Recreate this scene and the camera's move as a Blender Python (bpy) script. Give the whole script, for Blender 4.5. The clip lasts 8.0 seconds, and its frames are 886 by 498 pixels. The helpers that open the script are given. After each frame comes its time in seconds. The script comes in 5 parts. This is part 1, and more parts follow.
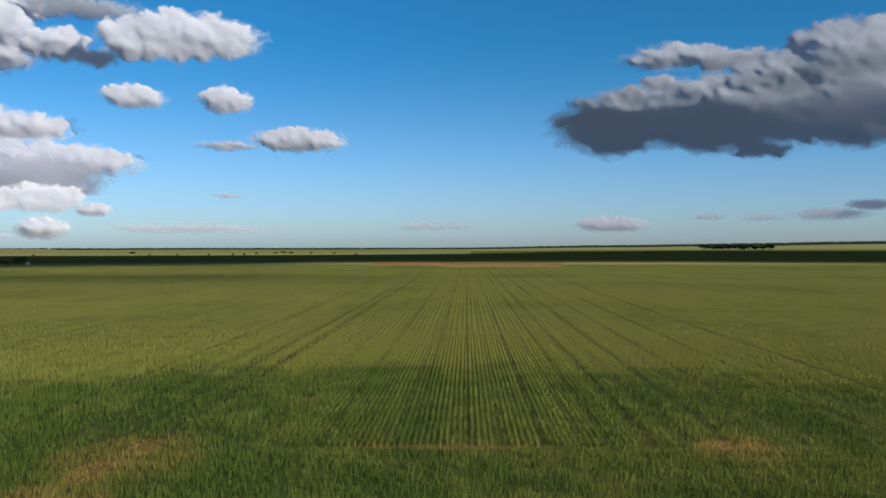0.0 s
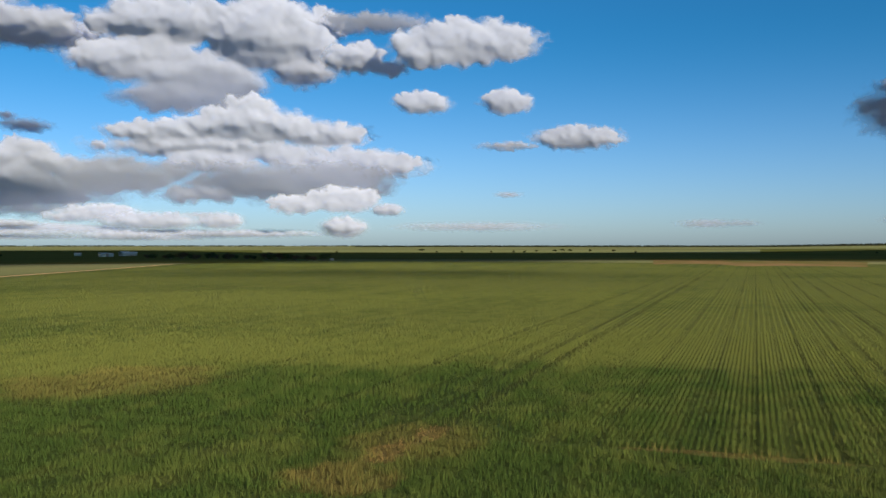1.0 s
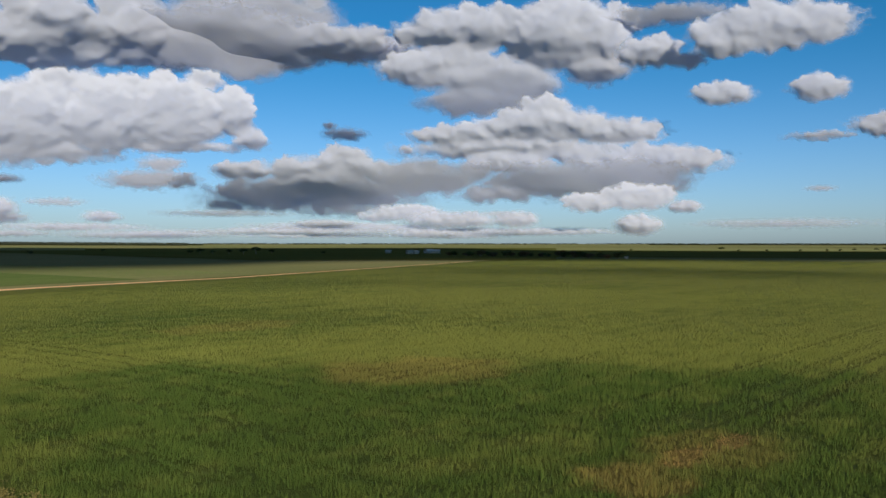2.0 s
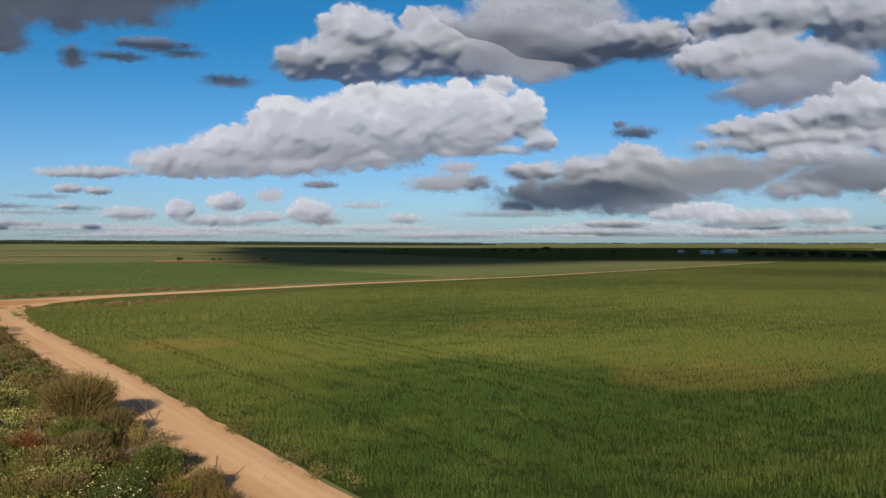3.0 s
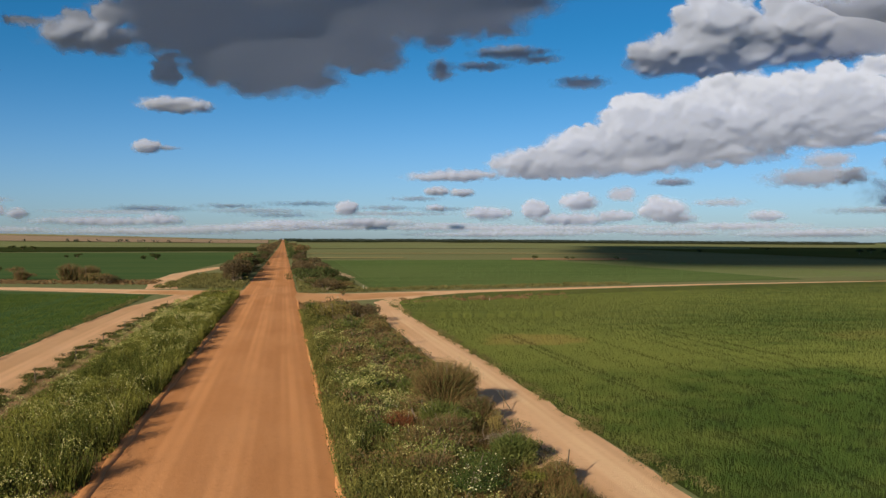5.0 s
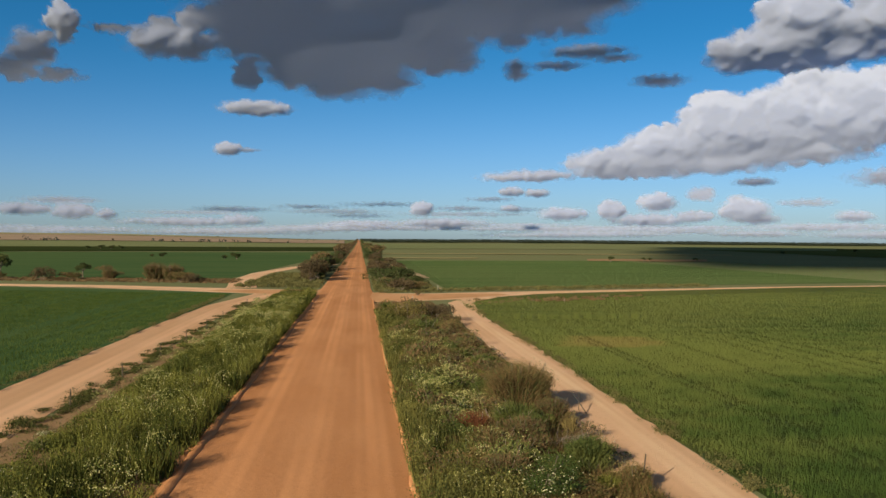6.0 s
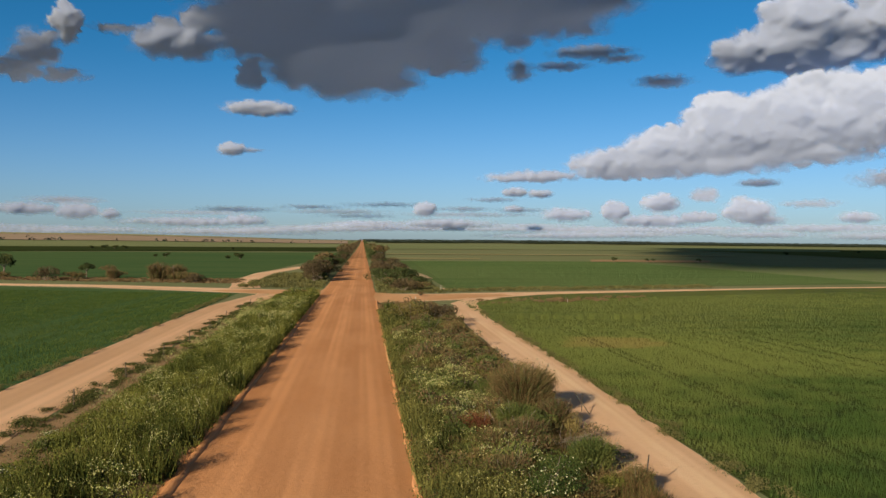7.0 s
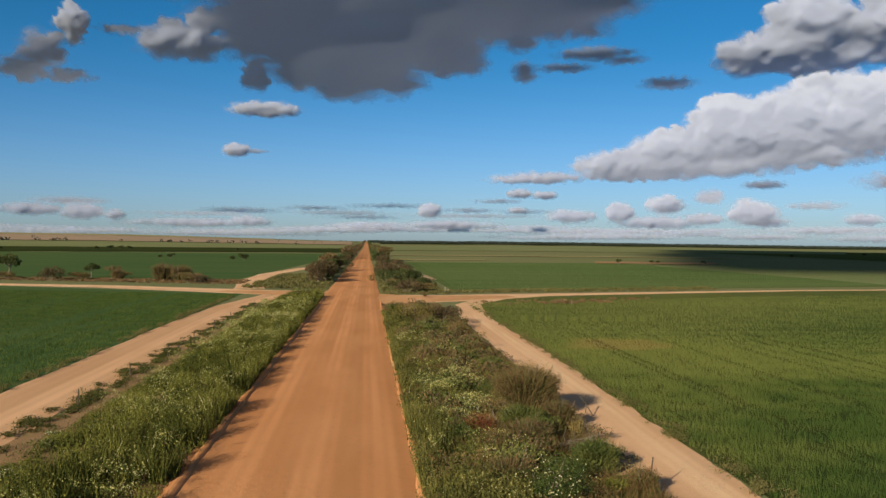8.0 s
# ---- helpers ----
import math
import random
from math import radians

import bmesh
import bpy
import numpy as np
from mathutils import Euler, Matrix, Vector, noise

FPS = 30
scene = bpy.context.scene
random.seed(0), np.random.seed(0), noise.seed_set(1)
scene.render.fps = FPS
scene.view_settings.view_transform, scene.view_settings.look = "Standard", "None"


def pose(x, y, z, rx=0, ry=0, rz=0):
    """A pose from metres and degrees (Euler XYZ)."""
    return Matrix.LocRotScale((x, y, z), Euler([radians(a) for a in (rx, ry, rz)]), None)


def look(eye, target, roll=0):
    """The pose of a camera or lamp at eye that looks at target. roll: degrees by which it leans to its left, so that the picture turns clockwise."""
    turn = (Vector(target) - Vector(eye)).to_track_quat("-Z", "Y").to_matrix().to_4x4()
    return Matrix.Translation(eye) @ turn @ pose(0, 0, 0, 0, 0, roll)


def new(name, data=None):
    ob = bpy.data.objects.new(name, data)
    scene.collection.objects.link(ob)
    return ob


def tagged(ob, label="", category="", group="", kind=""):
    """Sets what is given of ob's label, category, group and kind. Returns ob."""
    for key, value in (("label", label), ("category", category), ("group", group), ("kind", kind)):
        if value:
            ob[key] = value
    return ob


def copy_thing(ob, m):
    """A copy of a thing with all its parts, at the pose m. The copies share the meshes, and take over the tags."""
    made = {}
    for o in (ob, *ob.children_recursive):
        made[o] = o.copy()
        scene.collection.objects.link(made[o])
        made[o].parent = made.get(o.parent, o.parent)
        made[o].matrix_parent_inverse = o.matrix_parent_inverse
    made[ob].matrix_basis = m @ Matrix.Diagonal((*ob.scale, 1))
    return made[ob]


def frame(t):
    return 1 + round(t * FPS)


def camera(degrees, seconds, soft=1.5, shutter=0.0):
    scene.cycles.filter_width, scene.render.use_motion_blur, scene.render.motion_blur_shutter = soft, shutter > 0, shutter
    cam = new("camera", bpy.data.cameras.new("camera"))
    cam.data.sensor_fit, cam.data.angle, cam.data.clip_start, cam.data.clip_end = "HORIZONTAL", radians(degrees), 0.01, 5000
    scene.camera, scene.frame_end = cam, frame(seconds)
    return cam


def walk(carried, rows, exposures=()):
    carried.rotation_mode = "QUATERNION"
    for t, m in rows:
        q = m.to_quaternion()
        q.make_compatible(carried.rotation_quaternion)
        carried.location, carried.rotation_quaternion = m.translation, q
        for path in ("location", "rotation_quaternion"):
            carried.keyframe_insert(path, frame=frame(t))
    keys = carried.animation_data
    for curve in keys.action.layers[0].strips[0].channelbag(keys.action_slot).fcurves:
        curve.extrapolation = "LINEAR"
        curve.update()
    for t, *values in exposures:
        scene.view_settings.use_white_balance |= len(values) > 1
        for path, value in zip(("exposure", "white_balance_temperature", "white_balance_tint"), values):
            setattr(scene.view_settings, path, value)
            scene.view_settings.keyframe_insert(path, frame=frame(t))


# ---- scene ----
cam = camera(54.32, 8.0, soft=1.5)
EYE = (0.0, 0.0, 8.8)


def view(yaw, pitch, roll):
    """The drone hovers in one spot and only turns."""
    return pose(*EYE, 90 + pitch, -roll, yaw)


walk(cam, [
    (0.0, view(-90.17, -0.126, -0.03)),
    (0.5, view(-80.36, -0.195, 0.03)),
    (1.0, view(-71.82, -0.287, 0.02)),
    (1.5, view(-62.35, -0.384, 0.02)),
    (2.0, view(-52.52, -0.429, 0.02)),
    (2.2, view(-48.64, -0.420, 0.00)),
    (3.3, view(-30.87, -0.447, -0.06)),
    (3.5, view(-30.42, -0.444, -0.05)),
    (4.0, view(-25.15, -0.430, 0.04)),
    (4.5, view(-18.27, -0.490, 0.07)),
    (5.0, view(-10.44, -0.510, 0.03)),
    (5.2, view(-8.05, -0.530, 0.09)),
    (6.3, view(-5.43, -0.480, 0.19)),
    (6.5, view(-5.40, -0.470, 0.20)),
    (7.0, view(-5.29, -0.455, 0.28)),
    (7.5, view(-5.12, -0.440, 0.39)),
    (8.0, view(-5.00, -0.368, 0.43)),
], exposures=((0.0, 0.68), (0.5, 0.67), (1.0, 0.57), (2.0, 0.34), (3.5, 0.25), (5.0, 0.27), (8.0, 0.29)))

# ---- light: a low warm sun behind the left shoulder, clear blue sky ----
SUN_AZ, SUN_EL = 144.0, 19.5   # degrees anticlockwise from the road's line, and above the horizon
to_sun = Vector((-math.sin(radians(SUN_AZ)) * math.cos(radians(SUN_EL)),
                 math.cos(radians(SUN_AZ)) * math.cos(radians(SUN_EL)), math.sin(radians(SUN_EL))))
world = bpy.data.worlds.new("world")
scene.world = world
world.use_nodes = True
wn = world.node_tree
sky = wn.nodes.new("ShaderNodeTexSky")
sky.sky_type = "NISHITA"
sky.sun_disc = False
sky.sun_elevation = radians(SUN_EL)
sky.sun_rotation = radians(-SUN_AZ)
sky.altitude = 300
sky.air_density, sky.dust_density, sky.ozone_density = 1.0, 0.7, 3.0
wn.nodes["Background"].inputs["Strength"].default_value = 0.053
# a deep, clean southern blue overhead, paler towards the horizon
way = wn.nodes.new("ShaderNodeTexCoord")
up = wn.nodes.new("ShaderNodeSeparateXYZ")
wn.links.new(way.outputs["Generated"], up.inputs[0])
lift_ramp = wn.nodes.new("ShaderNodeMapRange")
lift_ramp.interpolation_type = "SMOOTHSTEP"
lift_ramp.inputs["From Max"].default_value = 0.25
wn.links.new(up.outputs["Z"], lift_ramp.inputs["Value"])
tone = wn.nodes.new("ShaderNodeMix")
tone.data_type = "RGBA"
tone.inputs[6].default_value, tone.inputs[7].default_value = (0.98, 1.27, 1.82, 1), (0.21, 0.94, 1.36, 1)
wn.links.new(lift_ramp.outputs[0], tone.inputs[0])
deep = wn.nodes.new("ShaderNodeMix")
deep.data_type, deep.blend_type = "RGBA", "MULTIPLY"
deep.inputs[0].default_value = 1.0
wn.links.new(tone.outputs[2], deep.inputs[7])
wn.links.new(sky.outputs[0], deep.inputs[6])
# above the view the broken cloud cover goes on, white to grey, over the whole sky
patches = wn.nodes.new("ShaderNodeTexNoise")
patches.inputs["Scale"].default_value, patches.inputs["Detail"].default_value = 3.2, 3.0
wn.links.new(way.outputs["Generated"], patches.inputs["Vector"])
cover = wn.nodes.new("ShaderNodeMapRange")
cover.interpolation_type = "SMOOTHSTEP"
cover.inputs["From Min"].default_value, cover.inputs["From Max"].default_value = 0.28, 0.48
wn.links.new(patches.outputs["Fac"], cover.inputs["Value"])
above = wn.nodes.new("ShaderNodeMapRange")
above.interpolation_type = "SMOOTHSTEP"
above.inputs["From Min"].default_value, above.inputs["From Max"].default_value = 0.46, 0.60
wn.links.new(up.outputs["Z"], above.inputs["Value"])
both = wn.nodes.new("ShaderNodeMath")
both.operation = "MULTIPLY"
wn.links.new(cover.outputs[0], both.inputs[0])
wn.links.new(above.outputs[0], both.inputs[1])
overcast = wn.nodes.new("ShaderNodeMix")
overcast.data_type = "RGBA"
overcast.inputs[7].default_value = (1.08, 0.91, 0.74, 1)
wn.links.new(both.outputs[0], overcast.inputs[0])
wn.links.new(deep.outputs[2], overcast.inputs[6])
wn.links.new(overcast.outputs[2], wn.nodes["Background"].inputs["Color"])
sun = new("sun", bpy.data.lights.new("sun", "SUN"))
sun.data.energy, sun.data.angle, sun.data.color = 5.0, radians(0.53), (1.0, 0.85, 0.61)
sun.matrix_world = look(to_sun * 100, (0, 0, 0))

# ---- materials ----
rng = np.random.default_rng(7)


def material(name, rough=0.9, spec=0.2):
    m = bpy.data.materials.new(name)
    m.use_nodes = True
    b = m.node_tree.nodes["Principled BSDF"]
    b.inputs["Roughness"].default_value = rough
    b.inputs["Specular IOR Level"].default_value = spec
    return m, m.node_tree, b


def node(nt, kind, **inputs):
    n = nt.nodes.new(kind)
    for k, v in inputs.items():
        n.inputs[k].default_value = v
    return n


def math_node(nt, op, a, b=0.0, clamp=False):
    n = nt.nodes.new("ShaderNodeMath")
    n.operation, n.use_clamp = op, clamp
    for i, v in ((0, a), (1, b)):
        if isinstance(v, (int, float)):
            n.inputs[i].default_value = v
        else:
            nt.links.new(v, n.inputs[i])
    return n.outputs[0]


def place(nt, scale=(1, 1, 1), shift=(0, 0, 0), turn=0.0):
    """World position, scaled per axis."""
    g = nt.nodes.new("ShaderNodeNewGeometry")
    mp = nt.nodes.new("ShaderNodeMapping")
    mp.inputs["Scale"].default_value, mp.inputs["Location"].default_value = scale, shift
    mp.inputs["Rotation"].default_value = (0, 0, turn)
    nt.links.new(g.outputs["Position"], mp.inputs["Vector"])
    return mp.outputs[0]


def noise_at(nt, vec, scale, detail=4.0, rough=0.55):
    n = node(nt, "ShaderNodeTexNoise", Scale=scale, Detail=detail, Roughness=rough)
    nt.links.new(vec, n.inputs["Vector"])
    return n.outputs["Fac"]


def ramp(nt, fac, lo, hi, out0=0.0, out1=1.0):
    n = nt.nodes.new("ShaderNodeMapRange")
    n.interpolation_type = "SMOOTHSTEP"
    for k, v in (("From Min", lo), ("From Max", hi), ("To Min", out0), ("To Max", out1)):
        n.inputs[k].default_value = v
    nt.links.new(fac, n.inputs["Value"])
    return n.outputs["Result"]


def mix(nt, fac, a, b):
    n = nt.nodes.new("ShaderNodeMix")
    n.data_type = "RGBA"
    for sock, v in ((n.inputs[0], fac), (n.inputs[6], a), (n.inputs[7], b)):
        if isinstance(v, tuple):
            sock.default_value = (*v, 1)
        elif isinstance(v, (int, float)):
            sock.default_value = v
        else:
            nt.links.new(v, sock)
    return n.outputs[2]


def bump(nt, bsdf, height, strength=0.5, distance=0.1):
    n = node(nt, "ShaderNodeBump", Strength=strength, Distance=distance)
    nt.links.new(height, n.inputs["Height"])
    nt.links.new(n.outputs[0], bsdf.inputs["Normal"])


def island(nt):
    return nt.nodes.new("ShaderNodeNewGeometry").outputs["Random Per Island"]


def spot(nt, x, y, rx, ry, ragged=0.5):
    """1 inside a ragged patch of ground round (x, y), 0 outside."""
    g = nt.nodes.new("ShaderNodeNewGeometry")
    sep = nt.nodes.new("ShaderNodeSeparateXYZ")
    nt.links.new(g.outputs["Position"], sep.inputs[0])
    dx = math_node(nt, "DIVIDE", math_node(nt, "SUBTRACT", sep.outputs[0], x), rx)
    dy = math_node(nt, "DIVIDE", math_node(nt, "SUBTRACT", sep.outputs[1], y), ry)
    d = math_node(nt, "ADD", math_node(nt, "MULTIPLY", dx, dx), math_node(nt, "MULTIPLY", dy, dy))
    n = noise_at(nt, place(nt), 0.6 / min(rx, ry) + 0.15, 5)
    d = math_node(nt, "ADD", d, math_node(nt, "MULTIPLY", math_node(nt, "SUBTRACT", n, 0.5), ragged * 4))
    return ramp(nt, d, 0.3, 1.3, 1.0, 0.0)


def let_through(nt, bsdf, col, amount):
    """Thin leaves let some light through."""
    thin = nt.nodes.new("ShaderNodeBsdfTranslucent")
    nt.links.new(col, thin.inputs["Color"])
    both = nt.nodes.new("ShaderNodeMixShader")
    both.inputs[0].default_value = amount
    nt.links.new(bsdf.outputs[0], both.inputs[1])
    nt.links.new(thin.outputs[0], both.inputs[2])
    nt.links.new(both.outputs[0], nt.nodes["Material Output"].inputs["Surface"])


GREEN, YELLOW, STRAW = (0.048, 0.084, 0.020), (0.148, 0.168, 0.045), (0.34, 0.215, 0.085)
# x, y, half sizes, how dry
DRY_SPOTS = [(34.2, 13.6, 2.2, 1.0, 0.42), (37.9, 13.0, 1.8, 0.8, 0.36), (38.2, -12.8, 0.9, 1.6, 0.5), (22.0, 74.0, 5.0, 5.0, 0.4), (46.0, 38.0, 7.5, 6.5, 0.26), (58.0, 72.0, 9.0, 5.0, 0.16),
             (37.9, -0.3, 0.5, 5.0, 0.4), (29.5, 14.0, 2.0, 2.5, 0.35), (35.8, 13.0, 5.0, 3.0, 0.22), (37.5, -13.0, 3.0, 2.6, 0.3)]


# wheel lanes and missed drill lines through the far wheat: sideways place and half width
LANES = ((12.9, 0.5), (14.7, 0.2), (1.3, 0.13), (-1.2, 0.10), (-4.6, 0.16), (-7.6, 0.18), (-9.5, 0.25), (-12.9, 0.38), (-16.4, 0.22), (-20.6, 0.25), (-26.5, 0.3), (5.4, 0.16), (21.0, 0.22))


def crop_colour(nt):
    """Green wheat, yellowing in streaks, in the far part and in dry spots."""
    sep = nt.nodes.new("ShaderNodeSeparateXYZ")
    nt.links.new(place(nt), sep.inputs[0])
    big = noise_at(nt, place(nt, (1, 1, 0)), 0.018, 5, 0.6)
    streak = noise_at(nt, place(nt, (0.010, 0.14, 0)), 1.0, 4)
    streak = math_node(nt, "ADD", math_node(nt, "MULTIPLY", streak, 0.45), math_node(nt, "MULTIPLY", noise_at(nt, place(nt, (0.005, 0.62, 0), turn=0.035), 1.0, 4, 0.7), 0.55))
    fine = noise_at(nt, place(nt, (1, 1, 0)), 0.35, 3)
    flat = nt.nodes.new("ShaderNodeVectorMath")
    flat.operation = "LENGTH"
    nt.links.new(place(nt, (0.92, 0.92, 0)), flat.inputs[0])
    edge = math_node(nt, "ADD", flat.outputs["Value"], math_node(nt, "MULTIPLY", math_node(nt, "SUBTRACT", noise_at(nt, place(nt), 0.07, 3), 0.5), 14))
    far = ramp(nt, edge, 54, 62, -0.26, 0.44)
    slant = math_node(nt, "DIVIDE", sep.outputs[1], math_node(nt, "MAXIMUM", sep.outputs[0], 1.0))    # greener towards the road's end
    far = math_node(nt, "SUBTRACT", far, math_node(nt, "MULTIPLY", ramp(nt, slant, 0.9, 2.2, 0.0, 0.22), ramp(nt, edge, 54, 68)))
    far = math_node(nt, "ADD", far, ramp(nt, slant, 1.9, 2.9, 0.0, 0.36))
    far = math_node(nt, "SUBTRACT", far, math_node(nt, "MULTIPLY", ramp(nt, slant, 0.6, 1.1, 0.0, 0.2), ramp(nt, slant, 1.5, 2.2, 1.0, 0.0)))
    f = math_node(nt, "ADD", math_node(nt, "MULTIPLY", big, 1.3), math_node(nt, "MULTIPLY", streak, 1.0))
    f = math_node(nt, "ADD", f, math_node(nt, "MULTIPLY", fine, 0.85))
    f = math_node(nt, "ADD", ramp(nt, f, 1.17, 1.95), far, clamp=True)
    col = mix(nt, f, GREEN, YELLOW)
    for x, y, rx, ry, amount in DRY_SPOTS:
        col = mix(nt, math_node(nt, "MULTIPLY", spot(nt, x, y, rx, ry, 0.8), amount), col, STRAW)
    return col


def crop_material(name, blades):
    m, nt, b = material(name, 0.9, 0.03)
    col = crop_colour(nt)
    if blades:
        col = mix(nt, ramp(nt, island(nt), 0.6, 0.95, 0.0, 0.42), col, (0.155, 0.215, 0.055))
        b.inputs["Subsurface Weight"].default_value = 0.0
    else:
        grain = noise_at(nt, place(nt, (3.0, 3.0, 0)), 1.0, 5, 0.7)
        col = mix(nt, ramp(nt, grain, 0.35, 0.7, 0.0, 0.12), col, (0.035, 0.055, 0.012))
        away = nt.nodes.new("ShaderNodeVectorMath")    # the soil shows between the drilled rows, less so in the dense far part
        away.operation = "LENGTH"
        nt.links.new(place(nt, (1, 1, 0)), away.inputs[0])
        col = mix(nt, ramp(nt, away.outputs["Value"], 55, 105, 0.3, 0.0), col, (0.046, 0.046, 0.018))
        # thin wheel lanes, missed drill lines, where little grows; their shade is painted dark
        sep = nt.nodes.new("ShaderNodeSeparateXYZ")
        nt.links.new(place(nt), sep.inputs[0])
        row = math_node(nt, "ADD", sep.outputs[1], math_node(nt, "MULTIPLY", math_node(nt, "SUBTRACT", sep.outputs[0], 38.2), 0.03))
        patchy = ramp(nt, noise_at(nt, place(nt, (0.05, 0.6, 0)), 1.0, 4), 0.36, 0.6, 0.25, 1.0)
        for at, half in LANES:
            off = math_node(nt, "ABSOLUTE", math_node(nt, "SUBTRACT", row, at))
            k = math_node(nt, "MULTIPLY", ramp(nt, off, half * 0.4, half * 1.7, 0.5, 0.0), ramp(nt, sep.outputs[0], 37.6, 38.6))
            col = mix(nt, math_node(nt, "MULTIPLY", k, patchy), col, (0.034, 0.042, 0.015))
        bump(nt, b, grain, 0.8, 0.4)
    nt.links.new(col, b.inputs["Base Color"])
    if blades:
        let_through(nt, b, col, 0.12)
    return m


def earth_material(name, a, b_col, dark, scale=1.0, ruts=0.0, rough=0.95):
    """Bare ground in two tones with stones and, where ruts > 0, paler wheel lines along the strip."""
    m, nt, b = material(name, rough, 0.04)
    big = noise_at(nt, place(nt, (1, 0.25, 1)), 0.22 * scale, 4)
    small = noise_at(nt, place(nt), 3.5 * scale, 6, 0.7)
    grit = noise_at(nt, place(nt), 22, 3, 0.7)
    col = mix(nt, ramp(nt, big, 0.3, 0.7), a, b_col)
    col = mix(nt, ramp(nt, small, 0.52, 0.78, 0.0, 0.45), col, dark)
    if ruts:
        at = nt.nodes.new("ShaderNodeAttribute")
        at.attribute_name = "across"
        wav = math_node(nt, "MULTIPLY", at.outputs["Fac"], ruts)
        wob = math_node(nt, "MULTIPLY", noise_at(nt, place(nt, (0, 0.012, 0)), 1.0, 2), 1.1)
        s = math_node(nt, "SINE", math_node(nt, "ADD", wav, wob))
        s2 = math_node(nt, "SINE", math_node(nt, "MULTIPLY", math_node(nt, "ADD", wav, wob), 4.3))
        s = math_node(nt, "ADD", s, math_node(nt, "MULTIPLY", s2, 0.45))
        amount = ramp(nt, noise_at(nt, place(nt, (0.4, 0.03, 0)), 1.0, 3), 0.3, 0.65)
        col = mix(nt, math_node(nt, "MULTIPLY", ramp(nt, s, -0.4, 1.3, 0.0, 0.5), amount), col, tuple(min(1, c * 1.35) for c in a))
        col = mix(nt, math_node(nt, "MULTIPLY", ramp(nt, s, 0.3, -1.3, 0.0, 0.25), amount), col, dark)
    nt.links.new(col, b.inputs["Base Color"])
    bump(nt, b, math_node(nt, "ADD", small, math_node(nt, "MULTIPLY", grit, 0.35)), 0.5, 0.06)
    return m


def field_material(name, a, b_col, sx=0.01, sy=0.08, turn=0.0, fleck=(0.05, 0.06, 0.02), amount=0.4):
    """A field seen from afar: two tones in long streaks and a fleck of plants or stubble."""
    m, nt, b = material(name, 0.95, 0.0)
    streak = noise_at(nt, place(nt, (sx, sy, 0), turn=turn), 1.0, 5, 0.6)
    big = noise_at(nt, place(nt, (1, 1, 0)), 0.006, 3)
    fine = noise_at(nt, place(nt, (1, 1, 0)), 0.6, 4, 0.7)
    col = mix(nt, ramp(nt, math_node(nt, "ADD", streak, big), 0.75, 1.25), a, b_col)
    col = mix(nt, ramp(nt, fine, 0.45, 0.75, 0.0, amount), col, fleck)
    nt.links.new(col, b.inputs["Base Color"])
    return m


def leaf_material(name, a, b_col, c=None, part_c=0.2, rough=0.7, thin=0.0):
    m, nt, b = material(name, rough, 0.06)
    r = island(nt)
    patch = noise_at(nt, place(nt), 0.45, 3)
    col = mix(nt, math_node(nt, "ADD", math_node(nt, "MULTIPLY", r, 0.6), ramp(nt, patch, 0.35, 0.65, -0.1, 0.5), clamp=True), a, b_col)
    if c:
        col = mix(nt, ramp(nt, r, 1 - part_c, 1 - part_c + 0.01), col, c)
    nt.links.new(col, b.inputs["Base Color"])
    if thin:
        let_through(nt, b, col, thin)
    return m


def bark_material(name, a, b_col):
    m, nt, b = material(name, 0.95, 0.1)
    n = noise_at(nt, place(nt, (6, 6, 1.2)), 2.0, 5, 0.7)
    nt.links.new(mix(nt, ramp(nt, n, 0.3, 0.7), a, b_col), b.inputs["Base Color"])
    bump(nt, b, n, 0.6, 0.03)
    return m


def cloud_material():
    """White vapour: its own density thins it out to nothing at the rim."""
    m, nt, b = material("cloud_vapour", 1.0, 0.0)
    nt.nodes.remove(b)
    out = nt.nodes["Material Output"]
    at = nt.nodes.new("ShaderNodeAttribute")
    at.attribute_name = "vapour"
    n = noise_at(nt, place(nt), 0.010, 4, 0.5)
    d = math_node(nt, "ADD", at.outputs["Fac"], math_node(nt, "MULTIPLY", math_node(nt, "SUBTRACT", n, 0.5), 0.5))
    a = ramp(nt, d, -0.08, 1.2)
    dif = node(nt, "ShaderNodeBsdfDiffuse", Color=(0.325, 0.357, 0.455, 1), Roughness=1.0)
    glow = node(nt, "ShaderNodeBsdfTranslucent", Color=(0.185, 0.228, 0.345, 1))
    body = nt.nodes.new("ShaderNodeAddShader")
    nt.links.new(dif.outputs[0], body.inputs[0])
    nt.links.new(glow.outputs[0], body.inputs[1])
    mixer = nt.nodes.new("ShaderNodeMixShader")
    nt.links.new(a, mixer.inputs[0])
    nt.links.new(nt.nodes.new("ShaderNodeBsdfTransparent").outputs[0], mixer.inputs[1])
    nt.links.new(body.outputs[0], mixer.inputs[2])
    nt.links.new(mixer.outputs[0], out.inputs["Surface"])
    return m


